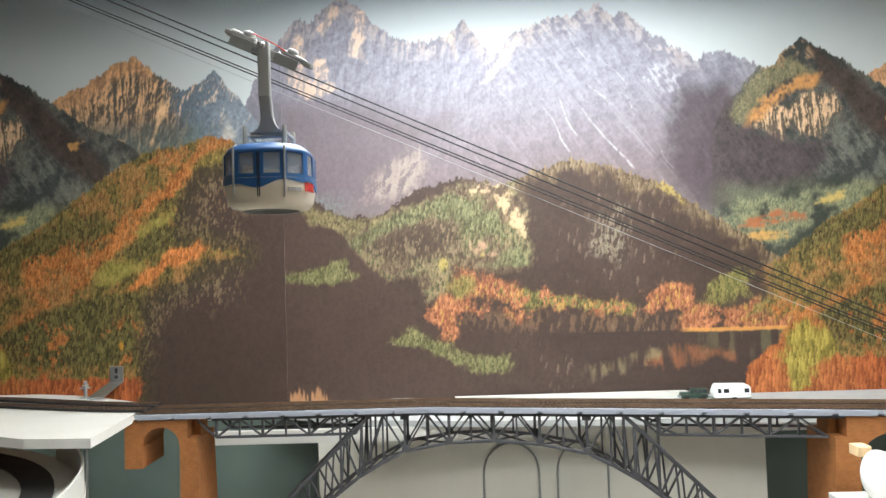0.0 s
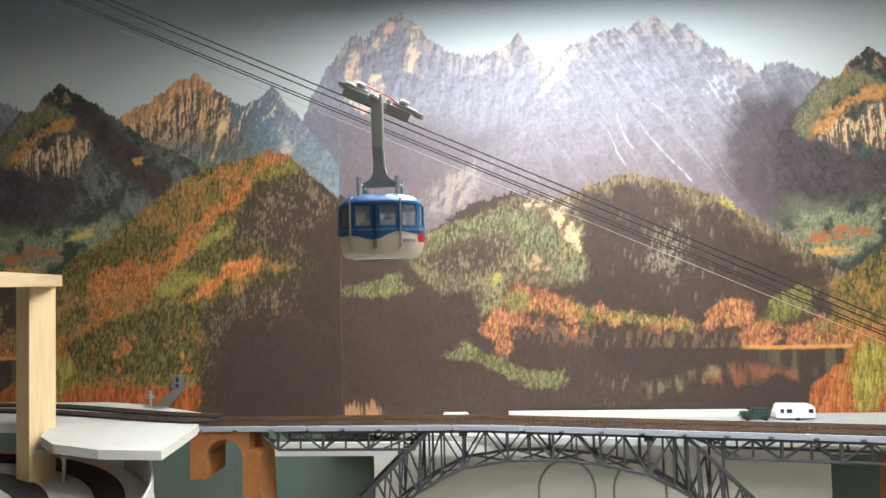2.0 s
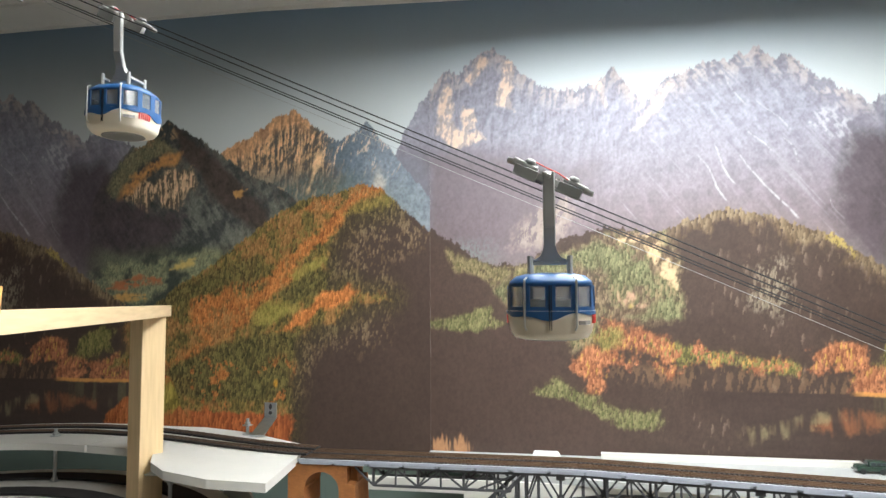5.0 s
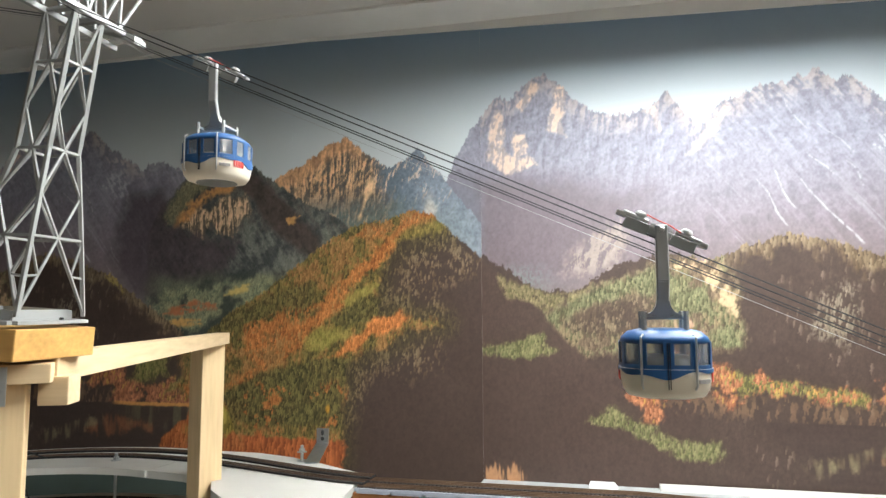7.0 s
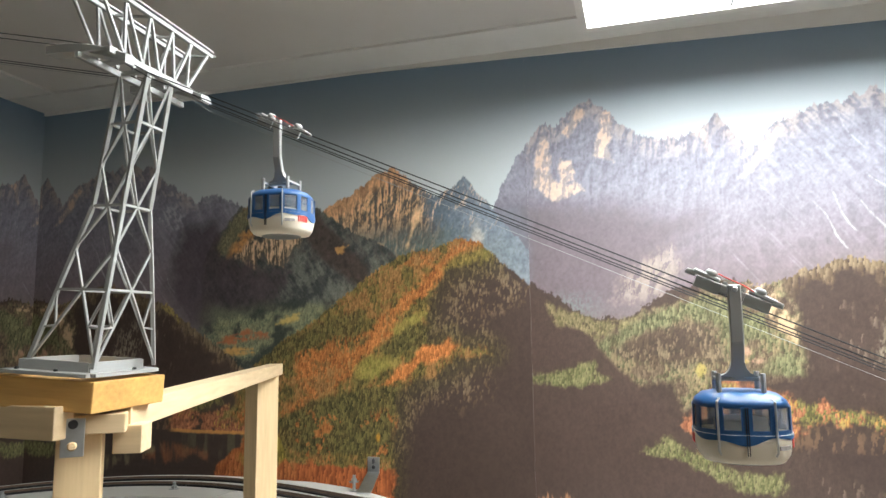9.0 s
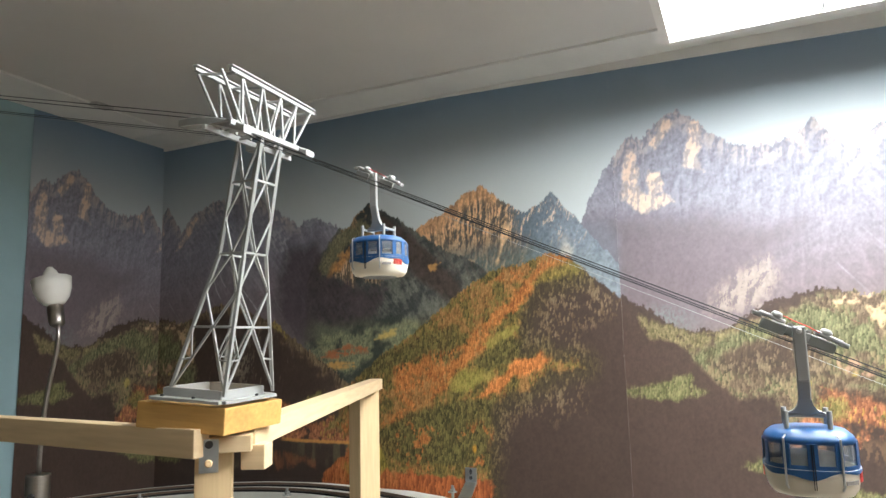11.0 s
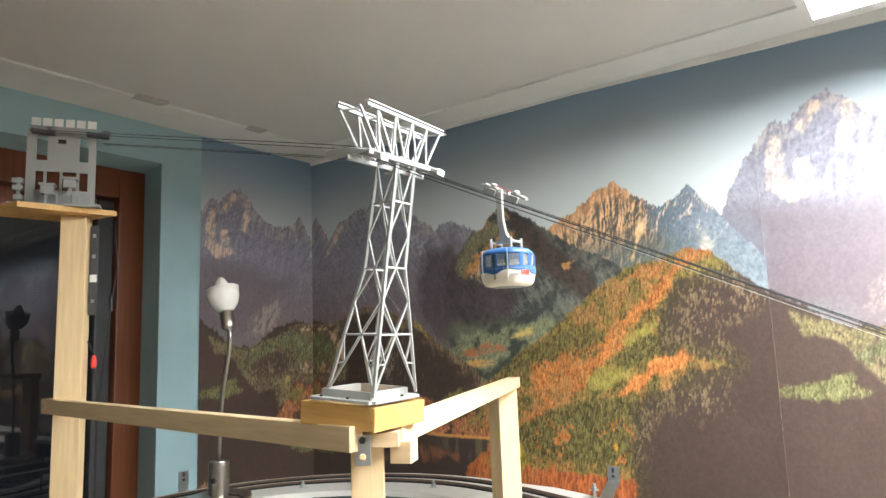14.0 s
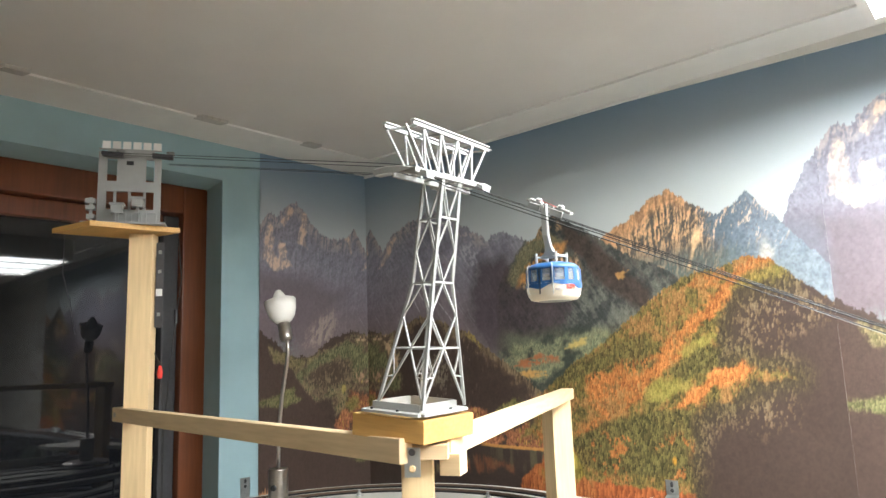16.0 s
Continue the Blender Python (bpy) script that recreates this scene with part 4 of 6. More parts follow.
def terrace_door():
    door = thing("door_1", "red-brown varnished terrace door with dark night glass", "door", (-1.53, 0.6, 0), kind="structure")
    inv = Matrix.Translation((-1.53, 0.6, 0)).inverted()

    def put(name, bm, mat, label="", parent=door):
        bmesh.ops.transform(bm, matrix=inv, verts=bm.verts)
        return part(name, bm, mat, parent, label)
    put("frame_post", boxed(-1.575, -1.50, 1.095, 1.158, 0, 2.236, 0.004), M_DOOR)
    put("frame_post", boxed(-1.575, -1.50, 0.0, 0.06, 0, 2.236, 0.004), M_DOOR)
    put("frame_head", boxed(-1.575, -1.50, 0.06, 1.095, 2.165, 2.236, 0.004), M_DOOR)
    put("sash_post", boxed(-1.57, -1.52, 1.055, 1.094, 0.1, 2.16, 0.004), M_BRIDGE, "dark rubber-edged sash")
    put("sash_head", boxed(-1.57, -1.52, 0.06, 1.054, 2.12, 2.162, 0.004), M_DOOR)
    put("sash_foot", boxed(-1.57, -1.52, 0.06, 1.054, 0.0, 0.1, 0.004), M_DOOR)
    put("pane", boxed(-1.552, -1.54, 0.058, 1.056, 0.1, 2.122), M_GLASS, "dark double glazing mirroring the room")


def ceiling_light(x0, x1, y0, y1, z0, mat, panes, label):
    t = thing("ceiling_light", label, "ceiling light", (x0, y0, CEIL), group="ceiling lights")

    def put(name, a, m, lab=""):
        return part(name, boxed(a[0] - x0, a[1] - x0, a[2] - y0, a[3] - y0, a[4] - CEIL, a[5] - CEIL), m, t, lab)
    w = 0.012
    put("rim", (x0, x0 + w, y0, y1, z0, CEIL), M_TRIM)
    put("rim", (x1 - w, x1, y0, y1, z0, CEIL), M_TRIM)
    put("rim", (x0 + w, x1 - w, y0, y0 + w, z0, CEIL), M_TRIM)
    put("rim", (x0 + w, x1 - w, y1 - w, y1, z0, CEIL), M_TRIM)
    d = (x1 - x0 - 2 * w) / panes
    for k in range(panes):
        put("diffuser", (x0 + w + k * d + 0.002, x0 + w + (k + 1) * d - 0.002, y0 + w + 0.001, y1 - w - 0.001, z0 + 0.011, z0 + 0.019), mat, "glowing white diffuser")
        if k:
            put("divider", (x0 + w + k * d - 0.0015, x0 + w + k * d + 0.0015, y0 + w, y1 - w, z0 + 0.004, z0 + 0.0105), M_DKGREY, "thin grey divider")


def mural():
    t = thing("mural", "printed alpine autumn landscape mural on glossy paper", "mural", (0, NORTH, 1.44))
    off = (0, NORTH, 1.44)
    z0, z1 = 1.44, CEIL - 0.006
    y = NORTH - 0.003 - off[1]

    def flat(x0, x1):
        return lambda s: (x0 + s * (x1 - x0), s * 0 + y)
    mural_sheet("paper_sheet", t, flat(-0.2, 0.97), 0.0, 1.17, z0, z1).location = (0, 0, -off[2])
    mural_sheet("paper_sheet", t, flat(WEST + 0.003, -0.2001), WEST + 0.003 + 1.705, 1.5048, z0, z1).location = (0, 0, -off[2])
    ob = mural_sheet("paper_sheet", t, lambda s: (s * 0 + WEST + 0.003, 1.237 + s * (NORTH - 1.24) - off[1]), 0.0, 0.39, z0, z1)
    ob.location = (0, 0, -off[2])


# ---- cable car tower on its timber stand ----
HEAD = Vector((-0.310, 0.716, 1.945))
FOOT = Vector((-0.357, 0.732, 1.760))
TILT = 0.06


def tower():
    t = thing("cable_tower", "light grey plastic lattice cable-car tower on a wooden block", "model tower", FOOT, group="cable car")
    lean = HEAD - FOOT
    rise = lean.z

    def at(fx, fy, f):
        """A corner of the square shaft at the height f from 0 to 1."""
        half = np.interp(f, (0, 0.26, 0.55, 1.0), (0.0262, 0.0196, 0.0118, 0.0108))
        return Vector((fx * half + lean.x * f, fy * half + lean.y * f, 0.004 + rise * f - fx * half * TILT * (1 - f)))
    levels = (0, 0.26, 0.55, 0.83, 1.0)
    corners = ((1, -1), (1, 1), (-1, 1), (-1, -1))
    for c in corners:
        for a, b in zip((0, 0.26, 0.55), (0.26, 0.55, 1.0)):
            member("leg", t, at(*c, a), at(*c, b), 0.0026, 0.0026, M_GREY)
    for i in range(4):
        c, d = corners[i], corners[(i + 1) % 4]
        for f in levels[1:]:
            member("ring_bar", t, at(*c, f), at(*d, f), 0.0016, 0.0016, M_GREY)
        mid = lambda f: (at(*c, f) + at(*d, f)) / 2
        # lowest bay: inverted V with short ties
        member("brace", t, at(*c, 0.01), mid(0.26), 0.0016, 0.0016, M_GREY)
        member("brace", t, at(*d, 0.01), mid(0.26), 0.0016, 0.0016, M_GREY)
        for e in (c, d):
            q = at(*e, 0.01).lerp(mid(0.26), 0.5)
            member("tie", t, at(*e, 0.13), q, 0.0012, 0.0012, M_GREY)
            member("tie", t, at(*e, 0.25), q, 0.0012, 0.0012, M_GREY)
        # bays above: V up from the middle of each ring
        for lo, hi in ((0.26, 0.55), (0.55, 0.83)):
            h = (lo + hi) / 2
            for e in (c, d):
                member("brace", t, mid(lo), at(*e, h), 0.0015, 0.0015, M_GREY)
                member("brace", t, at(*e, h), mid(hi), 0.0015, 0.0015, M_GREY)
        member("brace", t, mid(0.83), at(*c, 1.0), 0.0015, 0.0015, M_GREY)
        member("brace", t, mid(0.83), at(*d, 1.0), 0.0015, 0.0015, M_GREY)
    # foot frame, turned a little on its block
    h = 0.0305

    def on_block(x, y, z):
        q = Matrix.Rotation(radians(5), 3, "Z") @ Vector((x, y, 0)) + Vector((-0.0045, -0.003, 0))
        return Vector((q.x, q.y, z - q.x * TILT))
    for a, b in (((-h, -h), (h, -h)), ((h, -h), (h, h)), ((h, h), (-h, h)), ((-h, h), (-h, -h))):
        member("foot_frame", t, on_block(*a, 0.0005), on_block(*b, 0.0005), 0.009, 0.0025, M_GREY)
        s = 0.83
        member("foot_rim", t, on_block(a[0] * s, a[1] * s, 0.0045), on_block(b[0] * s, b[1] * s, 0.0045), 0.0015, 0.007, M_GREY)
    for x, y in ((0.006, -h), (-0.022, -h), (h, 0.01)):
        bm = bmesh.new()
        lathe(bm, [(0.0013, 0), (0.0013, 0.0012), (0.0008, 0.0016), (0, 0.0016)], on_block(x, y, 0.0018), 8)
        part("screw", bm, M_BLACK, t, "small black screw head")
    # cross head: platform, saddles, upper beams with V struts
    o = HEAD - FOOT
    for dx in (-0.0115, 0.0115):
        member("platform_beam", t, o + Vector((dx, -0.045, 0.004)), o + Vector((dx, 0.05, 0.004)), 0.003, 0.004, M_GREY)
    for y in np.linspace(-0.04, 0.045, 6):
        member("platform_slat", t, o + Vector((-0.0115, y, 0.0065)), o + Vector((0.0115, y, 0.0065)), 0.006, 0.0012, M_GREY)
    for dx in (-0.0105, 0.0105):
        ya = -0.055 if dx < 0 else -0.044
        member("upper_beam", t, o + Vector((dx, ya, 0.042)), o + Vector((dx, 0.052, 0.039)), 0.0028, 0.0028, M_GREY)
        member("upper_flange", t, o + Vector((dx, ya, 0.0447)), o + Vector((dx, 0.052, 0.0417)), 0.0052, 0.0012, M_GREY)
        ys = (-0.042, -0.021, 0.0, 0.020, 0.038)
        for k, y in enumerate(ys):
            foot = o + Vector((dx * 0.9, y * 0.72, 0.006))
            for e in (-0.010, 0.010):
                member("head_strut", t, foot, o + Vector((dx, y + e, 0.039)), 0.0018, 0.0018, M_GREY)
    for y in (-0.05, -0.02, 0.012, 0.045):
        member("upper_tie", t, o + Vector((-0.012, y, 0.040)), o + Vector((0.012, y + 0.01, 0.040)), 0.0016, 0.0016, M_GREY)
    for y in (-0.027, 0.03):
        bm = bmesh.new()
        pts = [(-0.040 + 0.060 * k / 8, 0.0155 - 0.008 * ((k - 2.0) / 6) ** 2 - 0.006 * k / 8) for k in range(9)]
        rows = [[bm.verts.new((x, e, zz + q)) for e, q in ((-0.0045, -0.003), (-0.0045, 0.002), (-0.003, 0.003), (0.003, 0.003), (0.0045, 0.002), (0.0045, -0.003))] for x, zz in pts]
        for ra, rb in zip(rows, rows[1:]):
            for k in range(6):
                bm.faces.new((ra[k], ra[(k + 1) % 6], rb[(k + 1) % 6], rb[k]))
        bm.faces.new(rows[0])
        bm.faces.new(rows[-1])
        bmesh.ops.translate(bm, verts=bm.verts, vec=o + Vector((0, y - 0.009 if y < 0 else y + 0.004, -0.002)))
        part("saddle", bm, M_GREY, t, "curved grey rope saddle")
    return t


def turned_box(name, mat, parent, centre, size, turn, bevel=0.0008, label=""):
    bm = boxed(-size[0] / 2, size[0] / 2, -size[1] / 2, size[1] / 2, -size[2] / 2, size[2] / 2, bevel)
    ob = part(name, bm, mat, parent, label)
    ob.location = centre
    ob.rotation_euler = (0, 0, radians(turn))
    return ob


def timber_stand():
    t = thing("timber_stand", "pale spruce timber stand of three posts and two rails", "wooden stand", (0, 0, 0.9))

    def post(x, y, w, d, z1, turn):
        turned_box("post", M_WOOD, t, (x, y, (z1 + 0.9) / 2 - 0.9), (w, d, z1 - 0.9), turn)
    post(-0.360, 0.729, 0.026, 0.03, 1.722, 40)
    post(-0.587, 1.311, 0.037, 0.037, 1.716, -28)
    post(-0.957, 0.757, 0.034, 0.03, 1.999, 50)

    def rail(a, b, w, h):
        d = Vector(b) - Vector(a)
        ob = part("rail", boxed(-d.length / 2, d.length / 2, -w / 2, w / 2, -h / 2, h / 2, 0.0008), M_WOODX, t)
        ob.location = (Vector(a) + Vector(b)) / 2 - Vector((0, 0, 0.9))
        ob.rotation_euler = (0, -math.asin(d.z / d.length), math.atan2(d.y, d.x))
    rail((-0.341, 0.735, 1.7300), (-0.584, 1.347, 1.7235), 0.022, 0.0175)
    rail((-0.345, 0.700, 1.731), (-0.985, 0.738, 1.732), 0.014, 0.02)
    turned_box("spacer", M_WOODX, t, (-0.352, 0.723, 0.828), (0.05, 0.03, 0.012), 36)
    turned_box("rail_end", M_WOODX, t, (-0.334, 0.745, 0.816), (0.018, 0.02, 0.018), 22)
    # steel angle with two holes
    ob = part("angle_bracket", boxed(-0.0065, 0.0065, -0.0006, 0.0006, -0.0125, 0.0105, 0.0004), M_STEEL, t, "zinc-plated angle bracket")
    ob.location = (-0.3425, 0.7045, 0.8225)
    ob.rotation_euler = (0, 0, radians(40))
    for dz, m in ((0.007, M_BRIDGE), (-0.006, M_WOOD)):
        bm = bmesh.new()
        lathe(bm, [(0.0028, 0), (0.0028, 0.0008), (0.002, 0.0014), (0, 0.0014)], seg=12)
        s = part("screw", bm, m, ob, "screw head" if dz > 0 else "bare hole")
        s.location = (0, -0.0006, dz)
        s.rotation_euler = (radians(90), 0, 0)
    # bolt where the long rail meets the station post
    bm = bmesh.new()
    lathe(bm, [(0.0035, 0), (0.0035, 0.001), (0.002, 0.002), (0, 0.002)], seg=12)
    s = part("bolt", bm, M_NICKEL, t, "bolt head in the rail end")
    s.location, s.rotation_euler = (-0.972, 0.7295, 0.832), (radians(90), 0, 0)
    # perforated dark strip screwed to the station post
    ob = part("connector_strip", boxed(-0.0008, 0.0008, -0.006, 0.006, -0.065, 0.065, 0.0005), M_BRIDGE, t, "dark perforated connector strip")
    ob.location, ob.rotation_euler = (-0.9405, 0.7755, 1.022), (0, 0, radians(-40))
    for dz, m, w in ((0.05, M_STEEL, 0.0022), (0.02, M_STEEL, 0.0022), (-0.012, M_VAN, 0.0045), (-0.045, M_STEEL, 0.0022)):
        s = part("terminal", boxed(-0.0004, 0.0012, -w, w, -w * 1.2, w * 1.2), m, ob)
        s.location = (0.0008, 0, dz)


def tower_block():
    t = turned_box("wooden_block", M_PINE, None, (-0.367, 0.732, 1.748), (0.078, 0.070, 0.019), 0, 0.001)
    t.rotation_euler = (0, math.atan(TILT), radians(5))
    tagged(t, "honey-coloured sawn pine block under the tower", "wooden block")


def station():
    """The valley station: a board with a grey gabled front, pulleys and machine parts."""
    bm = bmesh.new()
    slab(bm, [(-0.930, 0.668), (-0.912, 0.792), (-1.005, 0.772), (-1.022, 0.650)], 2.0, 2.0075)
    tagged(part("station_board", bm, M_PINE), "brown plywood board on top of the station post", "wooden board")
    a, b = Vector((-0.992, 0.700, 2.0105)), Vector((-0.946, 0.776, 2.0105))
    d = b - a
    t = thing("cable_station", "grey plastic cable-car station front with open windows and pulleys", "model station", a, group="cable car")
    t.rotation_euler = (0, 0, math.atan2(d.y, d.x))
    w = d.length

    def put(name, x0, x1, z0, z1, y0=-0.002, y1=0.002, mat=M_GREY, label=""):
        return part(name, boxed(x0, x1, y0, y1, z0, z1), mat, t, label)
    put("floor_plate", -0.012, w + 0.012, -0.003, 0.0, -0.05, 0.022)
    put("wall_post", 0, 0.012, 0, 0.118)
    put("wall_post", w - 0.010, w, 0, 0.118)
    put("wall_base", 0.012, w - 0.010, 0.0, 0.028)
    put("wall_band", 0.012, w - 0.010, 0.056, 0.072)
    put("wall_centre", 0.026, w - 0.022, 0.072, 0.118)
    put("wall_top", 0.012, w - 0.01, 0.108, 0.122)
    for k in (0.27, 0.5, 0.74):
        put("mullion", w * k - 0.0018, w * k + 0.0018, 0.028, 0.056)
    put("opening", w * 0.5 - 0.005, w * 0.5 + 0.005, 0.098, 0.104, -0.0032, -0.0021, M_BLACK, "small dark slot")
    for k in range(6):
        put("roof_window", 0.004 + k * 0.0145, 0.0155 + k * 0.0145, 0.124, 0.136, 0.0, 0.0012, M_TRIM, "pale translucent roof light")
    put("roof_bar", 0.0, w, 0.1222, 0.1239, -0.001, 0.002)
    for x in (0.020, w + 0.002):
        bm = bmesh.new()
        bar(bm, (x - 0.014, -0.012, 0.112), (x + 0.016, -0.012, 0.110), 0.012, 0.006, bevel=0.001)
        p = part("pulley_bracket", bm, M_BRIDGE, t, "dark rope pulley bracket")
        bm = bmesh.new()
        lathe(bm, [(0.0065, -0.002), (0.005, 0), (0.0065, 0.002)], seg=16)
        q = part("pulley", bm, M_DKGREY, p)
        q.location = (x + 0.012, -0.012, 0.116)
    # machine frames on the floor plate
    for x in (0.03, 0.052, 0.072):
        for dx in (0, 0.014):
            member("machine_post", t, (x + dx, -0.03, 0), (x + dx, -0.03, 0.017), 0.002, 0.002, M_GREY)
        member("machine_beam", t, (x, -0.03, 0.017), (x + 0.014, -0.03, 0.017), 0.002, 0.002, M_GREY)
    for x, z in ((0.058, 0.04), (0.03, 0.03)):
        put("gear_box", x - 0.007, x + 0.009, z - 0.012, z, -0.026, -0.012)
        put("gear_cap", x - 0.009, x + 0.011, z, z + 0.003, -0.028, -0.01)
        put("gear_post", x - 0.001, x + 0.003, 0.0, z - 0.012, -0.022, -0.016)
    for z in (0.012, 0.026, 0.036):
        put("side_lever", -0.012 - z * 0.1, -0.002, z, z + 0.007, -0.006, 0.004, M_GREY)
    put("lever_post", -0.010, -0.006, 0.0, 0.045, -0.003, 0.001, M_GREY)


def ropes():
    r_near = [(-0.965, 0.702, 2.122), (-0.345, 0.684, 1.967), (-0.315, 0.684, 1.959), (-0.28, 0.6845, 1.938), (0.85, 0.682, 1.4225)]
    r_far = [(-0.918, 0.774, 2.108), (-0.345, 0.747, 1.967), (-0.315, 0.747, 1.959), (-0.28, 0.7445, 1.938), (0.85, 0.662, 1.4175)]
    for pts, lab in ((r_near, "near"), (r_far, "far")):
        for dz, dy in ((0.0, -0.0012), (-0.0026 if lab == "near" else -0.0011, 0.0012)):
            bm = bmesh.new()
            tube(bm, [(x, y + dy, z + dz - 0.0012) for x, y, z in pts], 0.00033, 6)
            tagged(part("track_rope", bm, M_BLACK), "taut thin black track rope of the cable car", "rope", group="cable car ropes")
        if lab == "near":
            continue
        bm = bmesh.new()
        tube(bm, [(x, y, z - (0.006 if i > 2 else 0.004)) for i, (x, y, z) in enumerate(pts)], 0.00014, 6)
        tagged(part("haul_rope", bm, M_ROAD), "very thin pale haul rope of the cable car", "rope", group="cable car ropes")


def gondola():
    """One cabin with hanger and carriage; its origin lies on the track rope."""
    t = thing("gondola", "blue and cream round cable-car cabin on a grey hanger", "cable car cabin", group="cable car cabins")
    top, base = -0.0415, -0.0705
    bm = bmesh.new()
    lathe(bm, [(0.0, base), (0.012, base), (0.0158, base + 0.0008), (0.0176, base + 0.0035), (0.0186, base + 0.0085), (0.0190, base + 0.0125), (0.0185, base + 0.0125), (0.0178, base + 0.0085), (0.0, base + 0.006)], seg=48, power=2.7)
    part("lower_body", bm, M_CABW, t, "cream white lower body", True)
    bm = bmesh.new()
    lathe(bm, [(0.0, top), (0.010, top - 0.0004), (0.0150, top - 0.0016), (0.0176, top - 0.0038), (0.0186, top - 0.0062), (0.0181, top - 0.0062), (0.0168, top - 0.0042), (0.0, top - 0.003)], seg=48, power=2.7)
    part("roof", bm, M_CABB, t, "blue roof", True)
    for k, (r0, r1) in enumerate(((0.0035, 0.0052), (0.0072, 0.0088), (0.0105, 0.012))):
        bm = bmesh.new()
        lathe(bm, [(r0, base - 0.0003), (r1, base - 0.0003), (r1, base + 0.0004), (r0, base + 0.0004)], seg=32)
        part("floor_ring", bm, M_DKGREY, t, "grey ring under the floor")

    def rim(a, r):
        c, s = math.cos(a), math.sin(a)
        q = (abs(c) ** 2.7 + abs(s) ** 2.7) ** (-1 / 2.7)
        return Vector((c * r * q, s * r * q, 0))

    def plate(name, a0, a1, z0, z1, r, mat, parent, thick=0.0004, label="", n=4):
        bm = bmesh.new()
        grid = []
        for k in range(n + 1):
            a = a0 + (a1 - a0) * k / n
            grid.append([bm.verts.new(rim(a, q) + Vector((0, 0, z))) for q, z in ((r, z0), (r, z1), (r - thick, z1), (r - thick, z0))])
        for g, h in zip(grid, grid[1:]):
            for k in range(4):
                bm.faces.new((g[k], g[(k + 1) % 4], h[(k + 1) % 4], h[k]))
        bm.faces.new(grid[0])
        bm.faces.new(grid[-1])
        return part(name, bm, mat, parent, label)
    zb, zt = base + 0.0118, top - 0.0058
    n = 12
    for k in range(n):
        a = (k + 0.5) * math.tau / n
        h = math.tau / n / 2
        wide = 0.075 if k % 3 else 0.11
        plate("window_post", a - h - wide, a - h + wide, zb, zt, 0.0189, M_CABB, t, 0.0009)
        plate("sill_band", a - h + wide, a + h - 0.07, zb, zb + 0.0024, 0.0188, M_CABB, t, 0.0008)
        plate("window_pane", a - h + wide * 0.8, a + h - 0.06, zb + 0.0015, zt, 0.0184, M_PANE, t, 0.0004, "clear plastic window")
    # wavy snow line between blue and cream
    bm = bmesh.new()
    ring = []
    for k in range(96):
        a = k * math.tau / 96
        dz = 0.0016 + 0.0013 * math.sin(3 * a + 0.6) + 0.0008 * math.sin(7 * a)
        ring.append([bm.verts.new(rim(a, q) + Vector((0, 0, w))) for q, w in ((0.01925, zb - dz), (0.01925, zb + 0.0006), (0.0186, zb + 0.0006), (0.0186, zb - dz))])
    for k in range(96):
        g, w = ring[k], ring[(k + 1) % 96]
        for i in range(4):
            bm.faces.new((g[i], g[(i + 1) % 4], w[(i + 1) % 4], w[i]))
    part("wave", bm, M_CABB, t, "blue painted wave")
    for a in (-math.pi / 2, math.pi / 2):
        plate("door_gap", a - 0.03, a - 0.012, base + 0.0045, zt, 0.01935, M_BLACK, t, 0.0004, "dark door gap", 1)
        plate("door_gap", a + 0.012, a + 0.03, base + 0.0045, zt, 0.01935, M_BLACK, t, 0.0004, "dark door gap", 1)
    for k in range(2):
        for a in (math.pi * (k - 0.5) - 0.53, math.pi * (k - 0.5) + 0.53):
            bm = bmesh.new()
            o = 0.0197
            tube(bm, [rim(a, 0.0180) + Vector((0, 0, top - 0.0025)), rim(a, o) + Vector((0, 0, top - 0.0035)), rim(a, o) + Vector((0, 0, base + 0.006)), rim(a, 0.0186) + Vector((0, 0, base + 0.0045))], 0.00048, 6)
            part("grab_rail", bm, M_CHROME, t, "bright upright grab rail")
    # red and grey lettering as plain bars
    for a0 in (-0.55, 2.98):
        for k in range(6):
            plate("red_mark", a0 + k * 0.075, a0 + 0.035 + k * 0.075, base + 0.0072, base + 0.0108, 0.0192, M_RED, t, 0.0004, "red painted mark", 1)
        plate("grey_mark", a0 - 0.42, a0 - 0.12, base + 0.0068, base + 0.0084, 0.0192, M_INK, t, 0.0004, "small grey painted mark", 2)
    bm = bmesh.new()
    lathe(bm, [(0, base + 0.0062), (0.0105, base + 0.0062), (0.0105, base + 0.0165), (0.0098, base + 0.0172), (0, base + 0.0172)], seg=24)
    part("seat_ring", bm, M_CABW, t, "cream seating inside the cabin")
    # hanger: tapered arm, foot with two struts
    bm = bmesh.new()
    bar(bm, (0, -0.0072, 0.0025), (0, -0.0068, -0.022), 0.0030, 0.0052, (1, 0, 0), 0.0005)
    bar(bm, (0, -0.0068, -0.0212), (0, -0.0012, -0.0375), 0.0030, 0.0052, (1, 0, 0), 0.0005)
    part("hanger", bm, M_GREY, t, "grey bent hanger arm")
    bm = bmesh.new()
    bar(bm, (-0.0085, -0.001, -0.0372), (0.0085, -0.001, -0.0372), 0.004, 0.0016, bevel=0.0004)
    bar(bm, (-0.0025, -0.001, -0.034), (-0.0062, -0.001, -0.0367), 0.003, 0.0014)
    bar(bm, (0.0025, -0.001, -0.034), (0.0062, -0.001, -0.0367), 0.003, 0.0014)
    part("hanger_foot", bm, M_GREY, t)
    bm = bmesh.new()
